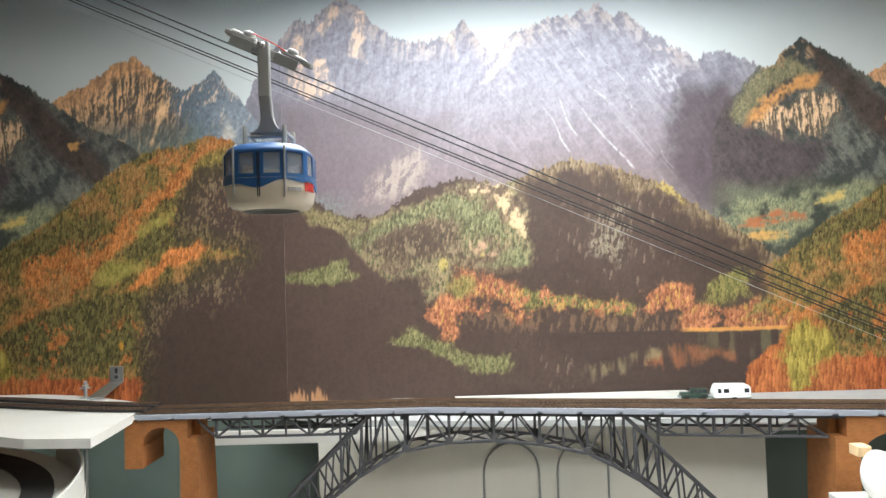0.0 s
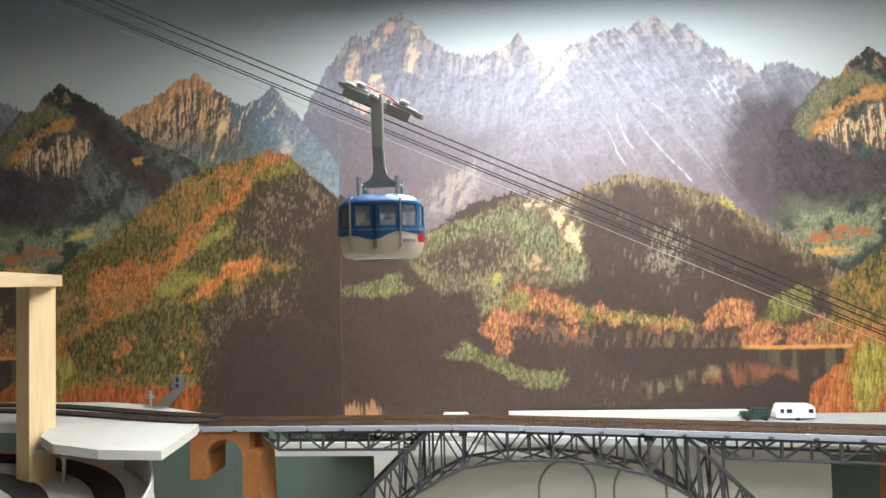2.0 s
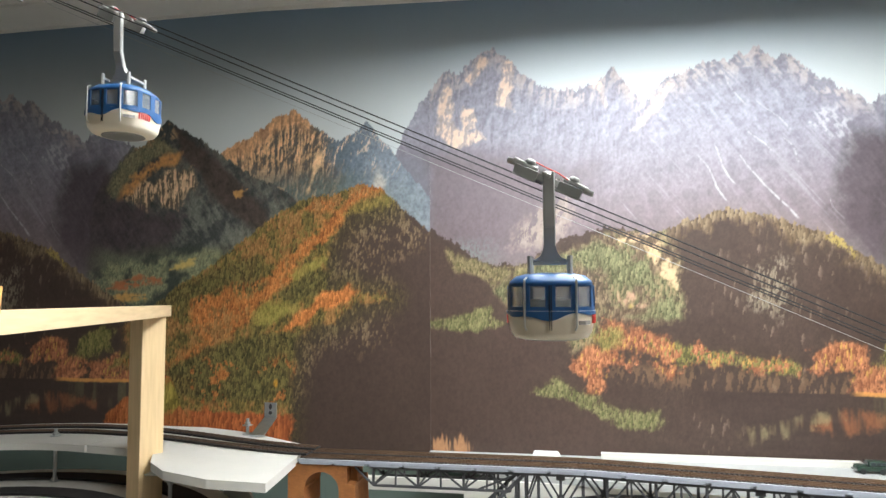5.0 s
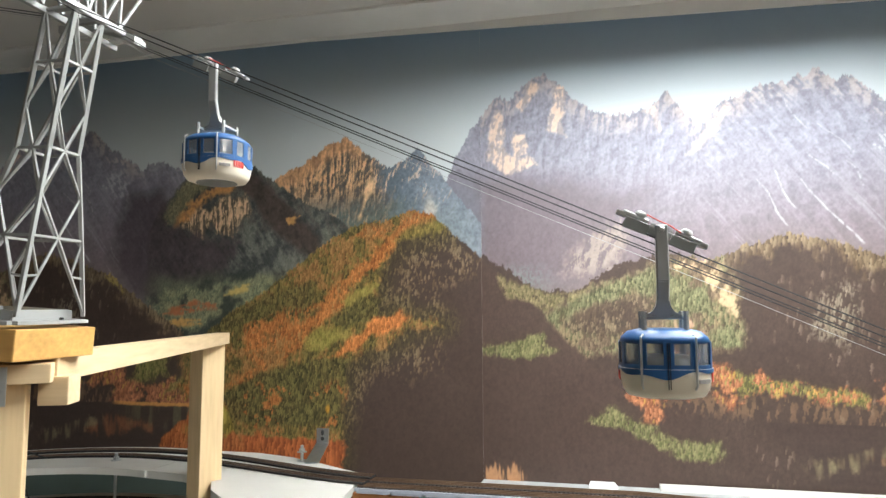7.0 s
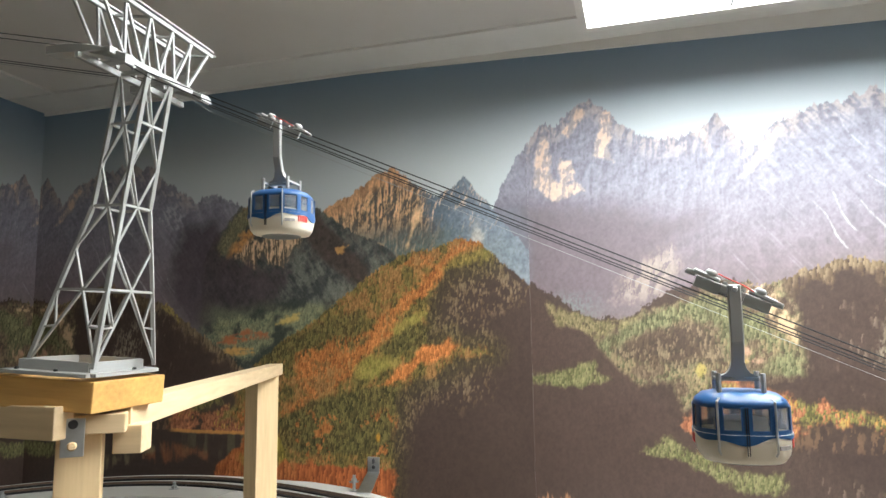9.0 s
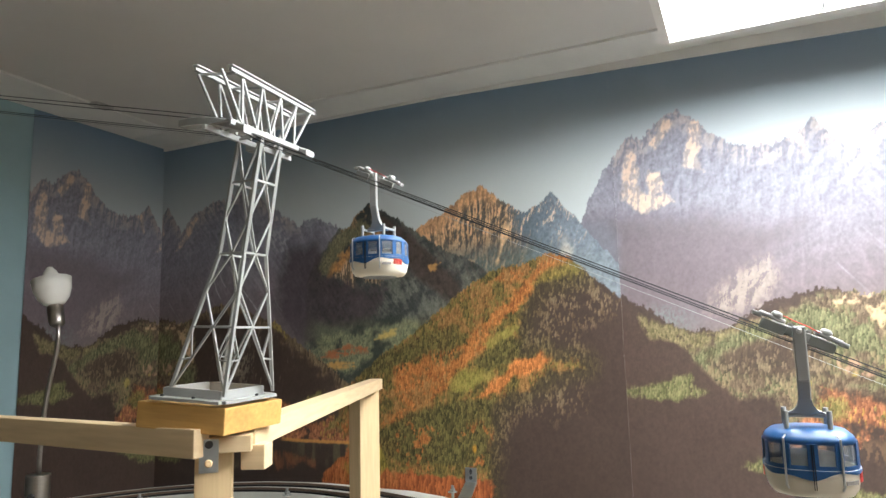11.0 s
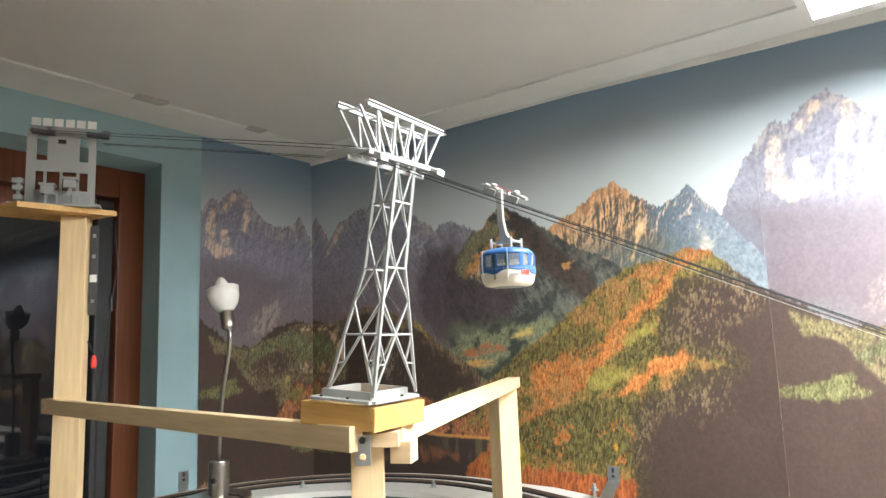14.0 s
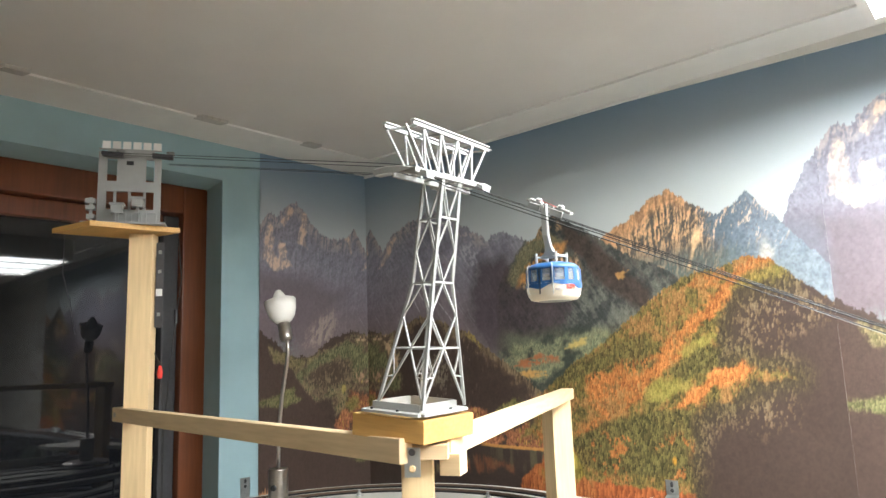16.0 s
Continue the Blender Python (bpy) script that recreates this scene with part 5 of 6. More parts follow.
    flare = [(-0.0026, -0.030), (-0.0031, -0.0325), (-0.0046, -0.0347), (-0.0080, -0.0363), (0.0080, -0.0363), (0.0046, -0.0347), (0.0031, -0.0325), (0.0026, -0.030)]
    rows = [[bm.verts.new((x, y - (z + 0.0363) * 0.34, z)) for x, z in flare] for y in (-0.0034, 0.0004)]
    bm.faces.new(rows[0])
    bm.faces.new(rows[1])
    for k in range(len(flare)):
        j = (k + 1) % len(flare)
        bm.faces.new((rows[0][k], rows[0][j], rows[1][j], rows[1][k]))
    part("hanger_flare", bm, M_GREY, t)
    for x in (-0.0085, 0.0085):
        for y in (-0.0085, 0.0065):
            bm = bmesh.new()
            tube(bm, [(x, y, -0.0345), (x, y, top - 0.0008)], 0.0011, 8)
            part("roof_strut", bm, M_GREY, t)
        member("roof_yoke", t, (x, -0.0085, -0.0372), (x, 0.0065, -0.0372), 0.0014, 0.0014, M_GREY)
    bm = bmesh.new()
    lathe(bm, [(0.0013, 0), (0.0013, 0.0005), (0.0008, 0.0009), (0, 0.0009)], seg=12)
    s = part("pivot_screw", bm, M_CHROME, t, "shiny pivot screw")
    s.location, s.rotation_euler = (0, -0.0088, 0.0004), (radians(90), 0, 0)
    # carriage along the rope
    slope = math.atan(0.457)
    car = part("carriage", boxed(-0.0115, 0.0115, -0.0045, 0.0035, -0.0028, 0.0010, 0.0006), M_GREY, t, "grey running carriage")
    car.rotation_euler = (0, slope, 0)
    for x in (-0.0105, 0.0105):
        part("bogie_plate", boxed(x - 0.0055, x + 0.0055, -0.0056, -0.0044, -0.0042, 0.0006, 0.0003), M_DKGREY, car)
        bm = bmesh.new()
        bar(bm, (x - 0.0075 * (1 if x < 0 else 0.6), -0.001, 0.0026), (x + 0.0075 * (1 if x > 0 else 0.6), -0.001, 0.0020), 0.0042, 0.0022, bevel=0.0006)
        part("bogie", bm, M_GREY, car)
        bm = bmesh.new()
        lathe(bm, [(0.0, 0.0052), (0.0018, 0.0050), (0.0026, 0.0040), (0.0026, 0.0026), (0.0018, 0.0020)], (x * 1.0, -0.001, 0.0004), 12)
        part("wheel_cap", bm, M_GREY, car, "rounded wheel cover", True)
        for dx in (-0.0055, 0.0, 0.0055):
            bm = bmesh.new()
            lathe(bm, [(0.0012, -0.0016), (0.0008, 0), (0.0012, 0.0016)], seg=10)
            q = part("roller", bm, M_DKGREY, car)
            q.location, q.rotation_euler = (x + dx * 1.2, -0.001, 0.0016), (radians(90), 0, 0)
    for x in (-0.0185, 0.0185):
        part("end_guide", boxed(x - 0.0022, x + 0.0022, -0.003, 0.0015, 0.0004, 0.0026, 0.0006), M_GREY, car)
    bm = bmesh.new()
    tube(bm, [(-0.008, -0.004, 0.0045), (-0.003, -0.0055, 0.0038), (0.003, -0.005, 0.0036), (0.008, -0.003, 0.0028)], 0.0003, 6)
    part("wire", bm, M_RED, car, "thin red wire")
    return t


# ---- desk lamp ----
def desk_lamp():
    b = Vector((-1.073, 1.08, 1.5235))
    t = thing("desk_lamp", "unlit gooseneck lamp with opal cup shade and nickel base", "lamp", b)
    bm = bmesh.new()
    lathe(bm, [(0.0, 0), (0.058, 0), (0.060, 0.002), (0.059, 0.0055), (0.05, 0.008), (0, 0.0085)], seg=40)
    part("foot_plate", bm, M_NICKEL, t, "", True)
    bm = bmesh.new()
    lathe(bm, [(0.0185, 0.006), (0.0185, 0.068), (0.0178, 0.0695), (0, 0.0695)], seg=32)
    part("base_cylinder", bm, M_NICKEL, t, "brushed nickel cylinder", False)
    bm = bmesh.new()
    lathe(bm, [(0.0055, 0), (0.0055, 0.003), (0.004, 0.0045), (0, 0.0045)], seg=16)
    s = part("switch", bm, M_BLACK, t, "round black switch")
    s.location, s.rotation_euler = (0.009, -0.0162, 0.037), (radians(90), 0, radians(28))
    neck = [(0.0, 0, 0.068), (0.001, 0, 0.11), (0.005, 0, 0.16), (0.012, 0, 0.205), (0.021, 0, 0.24), (0.0285, 0, 0.268), (0.0315, 0, 0.288), (0.0305, 0, 0.305), (0.0268, 0, 0.318)]
    bm = bmesh.new()
    tube(bm, neck, 0.0035, 12)
    part("gooseneck", bm, M_NICKEL, t, "bent metal gooseneck", True)
    tip = pose(0.0265, 0, 0.316, 0, -16, 0)
    for name, prof, mat, lab, sm in (
            ("socket", [(0.008, -0.004), (0.012, 0.0), (0.0125, 0.004), (0.0125, 0.031), (0.010, 0.033), (0, 0.033)], M_NICKEL, "nickel lamp socket", True),
            ("shade", [(0.010, 0.0325), (0.017, 0.036), (0.0245, 0.046), (0.0290, 0.060), (0.0312, 0.079), (0.0300, 0.079), (0.0278, 0.060), (0.0234, 0.047), (0.016, 0.0375), (0.0, 0.036)], M_OPAL, "opal white glass cup shade", True),
            ("bulb", [(0.008, 0.037), (0.012, 0.05), (0.0165, 0.068), (0.0155, 0.080), (0.0105, 0.093), (0.005, 0.101), (0.0, 0.103)], M_OPAL, "white candle bulb", True)):
        bm = bmesh.new()
        lathe(bm, prof, seg=32)
        ob = part(name, bm, mat, t, lab, sm)
        ob.matrix_basis = tip
    bm = bmesh.new()
    tube(bm, [(0.03, 0.0, 0.012), (0.06, 0.0, 0.014), (0.095, -0.01, 0.010), (0.10, -0.03, 0.004), (0.10, -0.09, 0.0025)], 0.0022, 8)
    part("cord", bm, M_BLACK, t, "black mains cord", True)


# ---- helix of track boards ----
RING = Vector((-0.770, 1.015))


def arc(r, a0, a1, n=48):
    return [(RING.x + r * math.cos(radians(a0 + (a1 - a0) * k / n)), RING.y + r * math.sin(radians(a0 + (a1 - a0) * k / n))) for k in range(n + 1)]


def lead(start, end, n=26):
    """The way from the round board to the bridge."""
    pts = []
    for k in range(n + 1):
        s = k / n
        pts.append((-0.71 + s * 0.375, start + (end - start) * (s * s * (3 - 2 * s) * 0.6 + 0.4 * s)))
    return pts


def track_boards():
    z = 1.510
    bm = bmesh.new()
    outer, inner = arc(0.495, 215, 80, 64), arc(0.33, 80, 215, 64)
    slab(bm, outer + inner, z - 0.011, z)
    top = part("track_board", bm, M_WHITE)
    tagged(top, "white laminate board curving round under the upper tracks", "track board", group="track boards")
    bm = bmesh.new()
    edge = [(-0.69, 1.505), (-0.60, 1.505), (-0.52, 1.482), (-0.45, 1.447), (-0.40, 1.418), (-0.362, 1.398), (-0.348, 1.315), (-0.340, 1.245), (-0.335, 1.188), (-0.42, 1.193), (-0.50, 1.222), (-0.545, 1.262), (-0.575, 1.312), (-0.64, 1.335), (-0.715, 1.345)]
    slab(bm, edge, z - 0.0125, z - 0.0005)
    tagged(part("track_board", bm, M_WHITE), "white cut board joining the round track to the bridge", "track board", group="track boards")
    # lower turns
    for zz, a0, a1 in ((1.435, 250, -60), (1.362, 250, -60)):
        bm = bmesh.new()
        slab(bm, arc(0.458, a0, a1, 72) + arc(0.25, a1, a0, 72), zz - 0.010, zz)
        tagged(part("track_board", bm, M_WHITE), "white laminate board of a lower helix turn", "track board", group="track boards")
        for r in (0.405, 0.318):
            bm = bmesh.new()
            strip(bm, arc(r, a0, a1, 72), 0.036, zz + 0.0005, zz + 0.0045)
            tagged(part("slot_track", bm, M_BED), "dark curved roadbed strip on the lower board", "track bed", group="track beds")
    # upright white rim along the lower turn
    bm = bmesh.new()
    strip(bm, arc(0.455, 52, -60, 40), 0.003, 1.425, 1.468)
    tagged(part("board_rim", bm, M_WHITE), "thin white plastic rim standing along the lower board", "rim")
    # tracks of the upper turn and the lead to the bridge
    for r, start, end in ((0.457, 1.467, 1.3705), (0.412, 1.4225, 1.3375)):
        line = arc(r, 215, 84, 64) + lead(start, end)[1:]
        tr = thing("railway_track", "dark curved model railway track with brown rails", "railway track", (line[60][0], line[60][1], z), group="railway tracks")
        off = Vector((line[60][0], line[60][1], z))

        def put(name, width, z0, z1, sh, mat, lab=""):
            bm = bmesh.new()
            strip(bm, line, width, z0, z1, sh)
            bmesh.ops.translate(bm, verts=bm.verts, vec=-off)
            part(name, bm, mat, tr, lab)
        put("track_bed", 0.0205, z + 0.0004, z + 0.0032, 0, M_BED)
        for g in (-0.0045, 0.0045):
            put("rail", 0.0009, z + 0.0034, z + 0.0052, g, M_RAIL)
        bm = bmesh.new()
        for (xa, ya), (xb, yb) in zip(line, line[1:]):
            d = math.hypot(xb - xa, yb - ya)
            for k in range(max(1, int(d / 0.005))):
                s = k / max(1, int(d / 0.005))
                x, y = xa + (xb - xa) * s, ya + (yb - ya) * s
                nx, ny = -(yb - ya) / d * 0.0098, (xb - xa) / d * 0.0098
                bar(bm, (x - nx, y - ny, z + 0.0036), (x + nx, y + ny, z + 0.0036), 0.0022, 0.0012)
        bmesh.ops.translate(bm, verts=bm.verts, vec=-off)
        tagged(part("sleeper", bm, M_SLEEPER, tr), kind="stuff")
    # threaded rods with nuts
    for x, y, zr in ((-0.812, 1.396, 1.2), (-1.055, 1.268, 1.2), (-1.14, 1.13, 1.2), (-0.541, 1.306, 1.1755), (-0.492, 1.455, 1.215)):
        t = thing("threaded_rod", "zinc threaded rod with nut and washer holding the boards", "threaded rod", (x, y, zr), group="threaded rods")
        bm = bmesh.new()
        tube(bm, [(0, 0, 0), (0, 0, 0.322)], 0.0028, 10)
        part("rod", bm, M_STEEL, t)
        for zz in (0.3105, 0.296, 0.2355, 0.222):
            bm = bmesh.new()
            lathe(bm, [(0.0085, 0), (0.0085, 0.001), (0, 0.001)], (0, 0, zz - 0.0002), 20)
            part("washer", bm, M_STEEL, t)
            bm = bmesh.new()
            lathe(bm, [(0, 0), (0.0052, 0), (0.0052, 0.0045), (0, 0.0045)], (0, 0, zz + (0.001 if zz in (0.3105, 0.2355) else -0.0048)), 6)
            part("nut", bm, M_STEEL, t)
    t = thing("clamp_plate", "zinc clamp plate bolted under the board beside the post", "metal plate", (-0.540, 1.300, 1.4855))
    part("plate", boxed(-0.03, 0.02, -0.016, 0.014, -0.0015, 0.0, 0.0005), M_STEEL, t)
    part("washer", boxed(-0.012, 0.012, -0.010, 0.010, 0.0002, 0.0015, 0.0004), M_STEEL, t)


def wall_bracket(place, turn, foot, drop):
    t = thing("wall_bracket", "zinc-plated steel angle bracket screwed to the wall", "bracket", place, group="wall brackets")
    t.rotation_euler = (0, 0, radians(turn))
    part("plate", boxed(-0.0125, 0.0125, -0.002, 0.0, drop, 0.0, 0.0008), M_STEEL, t)
    for z, r, sy in ((-0.008, 0.003, 1.8), (-0.0195, 0.0036, 1.0)):
        bm = bmesh.new()
        lathe(bm, [(r, 0), (r, 0.0006), (0, 0.0006)], seg=16, sy=sy)
        s = part("hole", bm, M_BRIDGE, t, "dark screw hole")
        s.location, s.rotation_euler = (0, -0.002, z), (radians(90), 0, 0)
    bm = bmesh.new()
    bar(bm, (0, -0.001, drop), foot, 0.024, 0.002, bevel=0.0005)
    part("foot", bm, M_STEEL, t)
    return t


# ---- bridge ----
def front(x):
    """How far back the front face of the bridge lies at x; it bends a little."""
    return 1.318 - 0.155 * max(0.0, x - 0.06)


def bridge():
    t = thing("arch_bridge", "dark grey plastic steel-arch railway bridge with lattice trusses", "model bridge", (0.16, 1.31, 1.2))
    off = Vector((0.16, 1.31, 1.2))

    def at(x, depth, z):
        return Vector((x, front(x) + depth, z)) - off

    def m(name, a, b, w=0.0034, h=0.0034, mat=M_BRIDGE, label=""):
        member(name, t, at(*a), at(*b), w, h, mat, label)
    xs = list(np.linspace(-0.345, 0.9, 25))
    for a, b in zip(xs, xs[1:]):
        m("deck_plate", (a, 0.036, 1.5035), (b + 0.0004, 0.036, 1.5035), 0.075, 0.005, M_DECK, "grey-blue deck")
        m("deck_edge", (a, -0.0005, 1.5065), (b + 0.0004, -0.0005, 1.5065), 0.003, 0.0045, M_DECK)
    xl, xr, zb, zt = -0.232, 0.578, 1.4735, 1.4985
    c = 0.158
    arch = [(0, 1.4625), (0.062, 1.4585), (0.124, 1.4475), (0.158, 1.431), (0.19, 1.4125), (0.235, 1.379), (0.285, 1.334), (0.335, 1.28), (0.385, 1.215)]
    upper = [(0.172, 1.499), (0.2, 1.472), (0.235, 1.438), (0.285, 1.389), (0.335, 1.334), (0.395, 1.262), (0.42, 1.225)]
    for depth in (0.006, 0.062):
        d = depth
        m("top_chord", (xl - 0.006, d, zt), (0.06, d, zt), 0.004, 0.004)
        m("top_chord", (0.06, d, zt), (xr + 0.02, d, zt), 0.004, 0.004)
        # side spans
        for x0, x1, n in ((xl, -0.035, 3), (0.375, xr, 3)):
            m("bottom_chord", (x0, d, zb), (x1, d, zb), 0.0034, 0.0034)
            w = (x1 - x0) / n
            for k in range(n):
                a = x0 + k * w
                m("post", (a + w / 2, d, zt), (a + w / 2, d, zb), 0.0026, 0.0026)
                m("post", (a, d, zt), (a, d, zb), 0.0036, 0.0036)
                m("diagonal", (a, d, zb), (a + w / 2, d, zt), 0.0026, 0.0026)
                m("diagonal", (a + w / 2, d, zt), (a + w, d, zb), 0.0026, 0.0026)
            m("end_diagonal", (x0 - 0.028, d, zt), (x0, d, zb), 0.0026, 0.0026)
        for s in (-1, 1):
            for (xa, za), (xb, z2) in zip(arch, arch[1:]):
                m("arch_chord", (c + s * xa, d, za), (c + s * xb, d, z2), 0.004, 0.004)
            for (xa, za), (xb, z2) in zip(upper, upper[1:]):
                m("upper_arch_chord", (c + s * xa, d, za), (c + s * xb, d, z2), 0.005, 0.005)
            # posts and diagonals over the crown
            zc = lambda q: float(np.interp(q, [p[0] for p in arch], [p[1] for p in arch]))
            zu = lambda q: float(np.interp(q, [p[0] for p in upper], [p[1] for p in upper])) if q > 0.172 else zt
            qs = (0, 0.031, 0.062, 0.093, 0.124, 0.155, 0.185)
            for k, q in enumerate(qs):
                if s < 0 and k == 0:
                    continue
                m("arch_post", (c + s * q, d, zu(q)), (c + s * q, d, zc(q)), 0.0038 if k % 2 == 0 else 0.0026, 0.003)
            for k, (p, q) in enumerate(zip(qs, qs[1:])):
                if k % 2 == 0:
                    m("arch_diagonal", (c + s * p, d, zc(p)), (c + s * q, d, zu(q)), 0.0026, 0.0026)
                else:
                    m("arch_diagonal", (c + s * p, d, zu(p)), (c + s * q, d, zc(q)), 0.0026, 0.0026)
            qs = (0.185, 0.21, 0.235, 0.26, 0.285, 0.31, 0.335, 0.36, 0.385)
            for k, (p, q) in enumerate(zip(qs, qs[1:])):
                m("leg_strut", (c + s * q, d, zu(q)), (c + s * (q - 0.02), d, zc(q - 0.02)), 0.003, 0.0026)
                m("leg_diagonal", (c + s * p, d, zu(p)), (c + s * (q - 0.02), d, zc(q - 0.02)), 0.0024, 0.0024)
            # lattice column that carries the deck at the haunch
            for q in (0.172, 0.215):
                m("column", (c + s * q, d, zt), (c + s * q, d, zc(q)), 0.003, 0.003)
            m("gusset", (c + s * 0.062 - 0.005, d, zc(0.062) + 0.004), (c + s * 0.062 + 0.005, d, zc(0.062) + 0.004), 0.004, 0.008)
            m("gusset", (c + s * 0.124 - 0.005, d, zc(0.124) + 0.004), (c + s * 0.124 + 0.005, d, zc(0.124) + 0.004), 0.004, 0.008)
            m("gusset", (c + s * 0.124 - 0.006, d, zt - 0.003), (c + s * 0.124 + 0.006, d, zt - 0.003), 0.004, 0.008)
            m("haunch_diagonal", (c + s * 0.24, d, zb), (c + s * 0.18, d, zt), 0.0028, 0.0028)
    # cross frames between the two trusses
    for s in (-1, 1):
        for q in (0, 0.062, 0.124, 0.158, 0.19, 0.235, 0.285):
            z = float(np.interp(q, [p[0] for p in arch], [p[1] for p in arch]))
            m("cross_bar", (c + s * q, 0.006, z), (c + s * q, 0.062, z), 0.0026, 0.0026)
            q2 = q + 0.05
            z2 = float(np.interp(q2, [p[0] for p in arch], [p[1] for p in arch]))
            m("wind_brace", (c + s * q, 0.006, z), (c + s * q2, 0.062, z2), 0.0022, 0.0022)
            m("wind_brace", (c + s * q, 0.062, z), (c + s * q2, 0.006, z2), 0.0022, 0.0022)
        for q in (0.2, 0.235, 0.285):
            z = float(np.interp(q, [p[0] for p in upper], [p[1] for p in upper]))
            m("cross_bar", (c + s * q, 0.006, z), (c + s * q, 0.062, z), 0.0026, 0.0026)
            m("wind_brace", (c + s * q, 0.006, z), (c + s * (q + 0.05), 0.062, z - 0.05), 0.0022, 0.0022)
    for x in list(np.linspace(xl, -0.035, 4)) + list(np.linspace(0.375, xr, 4)):
        m("cross_bar", (x, 0.006, zb), (x, 0.062, zb), 0.0024, 0.0024)


def bridge_tracks():
    xs = list(np.linspace(-0.345, 0.9, 50))
    for depth in (0.0185, 0.0525):
        t = thing("railway_track", "rusty brown model railway track on the bridge deck", "railway track", (0.16, 1.33, 1.506), group="railway tracks")
        off = Vector((0.16, 1.33, 1.506))
        line = [(x, front(x) + depth) for x in xs]
        for g in (-0.0082, -0.0042, 0.0042, 0.0082):
            bm = bmesh.new()
            strip(bm, line, 0.0011, 1.5085, 1.5108 if abs(g) < 0.005 else 1.5098, g)
            bmesh.ops.translate(bm, verts=bm.verts, vec=-off)
            part("rail" if abs(g) < 0.005 else "guard_rail", bm, M_RAIL, t)
        bm = bmesh.new()
        strip(bm, line, 0.0225, 1.5062, 1.5070)
        bmesh.ops.translate(bm, verts=bm.verts, vec=-off)
        part("track_bed", bm, M_SLEEPER, t)
        bm = bmesh.new()
        for k in range(int(1.245 / 0.0062)):
            x = -0.343 + k * 0.0062
            y = front(x) + depth
            bar(bm, (x, y - 0.0115, 1.5072), (x, y + 0.0115, 1.5072), 0.0032, 0.0024)
        bmesh.ops.translate(bm, verts=bm.verts, vec=-off)
        tagged(part("sleeper", bm, M_SLEEPER, t), kind="stuff")


def pier(name_label, x0, x1, holes, end):
    """A brick viaduct end with a round arch; end tells the side on which the truss bears on it."""
    off = Vector(((x0 + x1) / 2, front((x0 + x1) / 2), 1.2))
    t = thing("brick_viaduct", name_label, "model viaduct", off, group="brick viaducts")

    def prism(name, outline, d0, d1, label=""):
        bm = bmesh.new()
        a = [bm.verts.new(Vector((x, front(x) + d0, z)) - off) for x, z in outline]
        b = [bm.verts.new(Vector((x, front(x) + d1, z)) - off) for x, z in outline]
        bm.faces.new(a)
        bm.faces.new(b)
        for k in range(len(a)):
            j = (k + 1) % len(a)
            bm.faces.new((a[k], a[j], b[j], b[k]))
        part(name, bm, M_BRICK, t, label)
    for ha, hb, top, foot_a, foot_b in holes:
        r = (hb - ha) / 2
        c = (ha + hb) / 2
        curve = [(c - r * math.cos(math.pi * k / 16), top - r + r * math.sin(math.pi * k / 16)) for k in range(17)]
        left, right = [(x0, 1.5), (x0, foot_a)], [(x1, foot_b), (x1, 1.5)]
        # the face under the truss leans back and is notched for the bearing
        if end > 0:
            right = [(x1 + 0.004, foot_b), (x1 - 0.005, 1.4735), (x1 - 0.018, 1.4737), (x1 - 0.018, 1.5)]
        else:
            left = [(x0 + 0.018, 1.5), (x0 + 0.018, 1.4737), (x0 + 0.005, 1.4735), (x0 - 0.004, foot_a)]
        prism("arch_wall", left + [(ha, foot_a)] + curve + [(hb, foot_b)] + right, 0.002, 0.07)
    xb = x1 - 0.012 if end > 0 else x0 + 0.012
    prism("bearing_stone", [(xb - 0.006, 1.474), (xb + 0.006, 1.474), (xb + 0.005, 1.497), (xb - 0.005, 1.497)], 0.022, 0.048)
    # course of dentils inside the arch
    for ha, hb, top, foot_a, foot_b in holes:
        side = ha if end > 0 else hb
        for k in range(7):
            d = 0.008 + k * 0.0085
            w = 0.0012 * end
            xa, xc = sorted((side - w * 0.2, side + w))
            prism("dentil", [(xa, 1.4625), (xc, 1.4625), (xc, 1.4665), (xa, 1.4665)], d, d + 0.005)


def bridge_ends():
    pier("orange-brown brick viaduct end with a round arch", -0.361, -0.254, [(-0.336, -0.283, 1.490, 1.433, 1.2)], 1)
    pier("orange-brown brick viaduct end with a tall round arch", 0.580, 0.76, [(0.612, 0.690, 1.480, 1.2, 1.2)], -1)


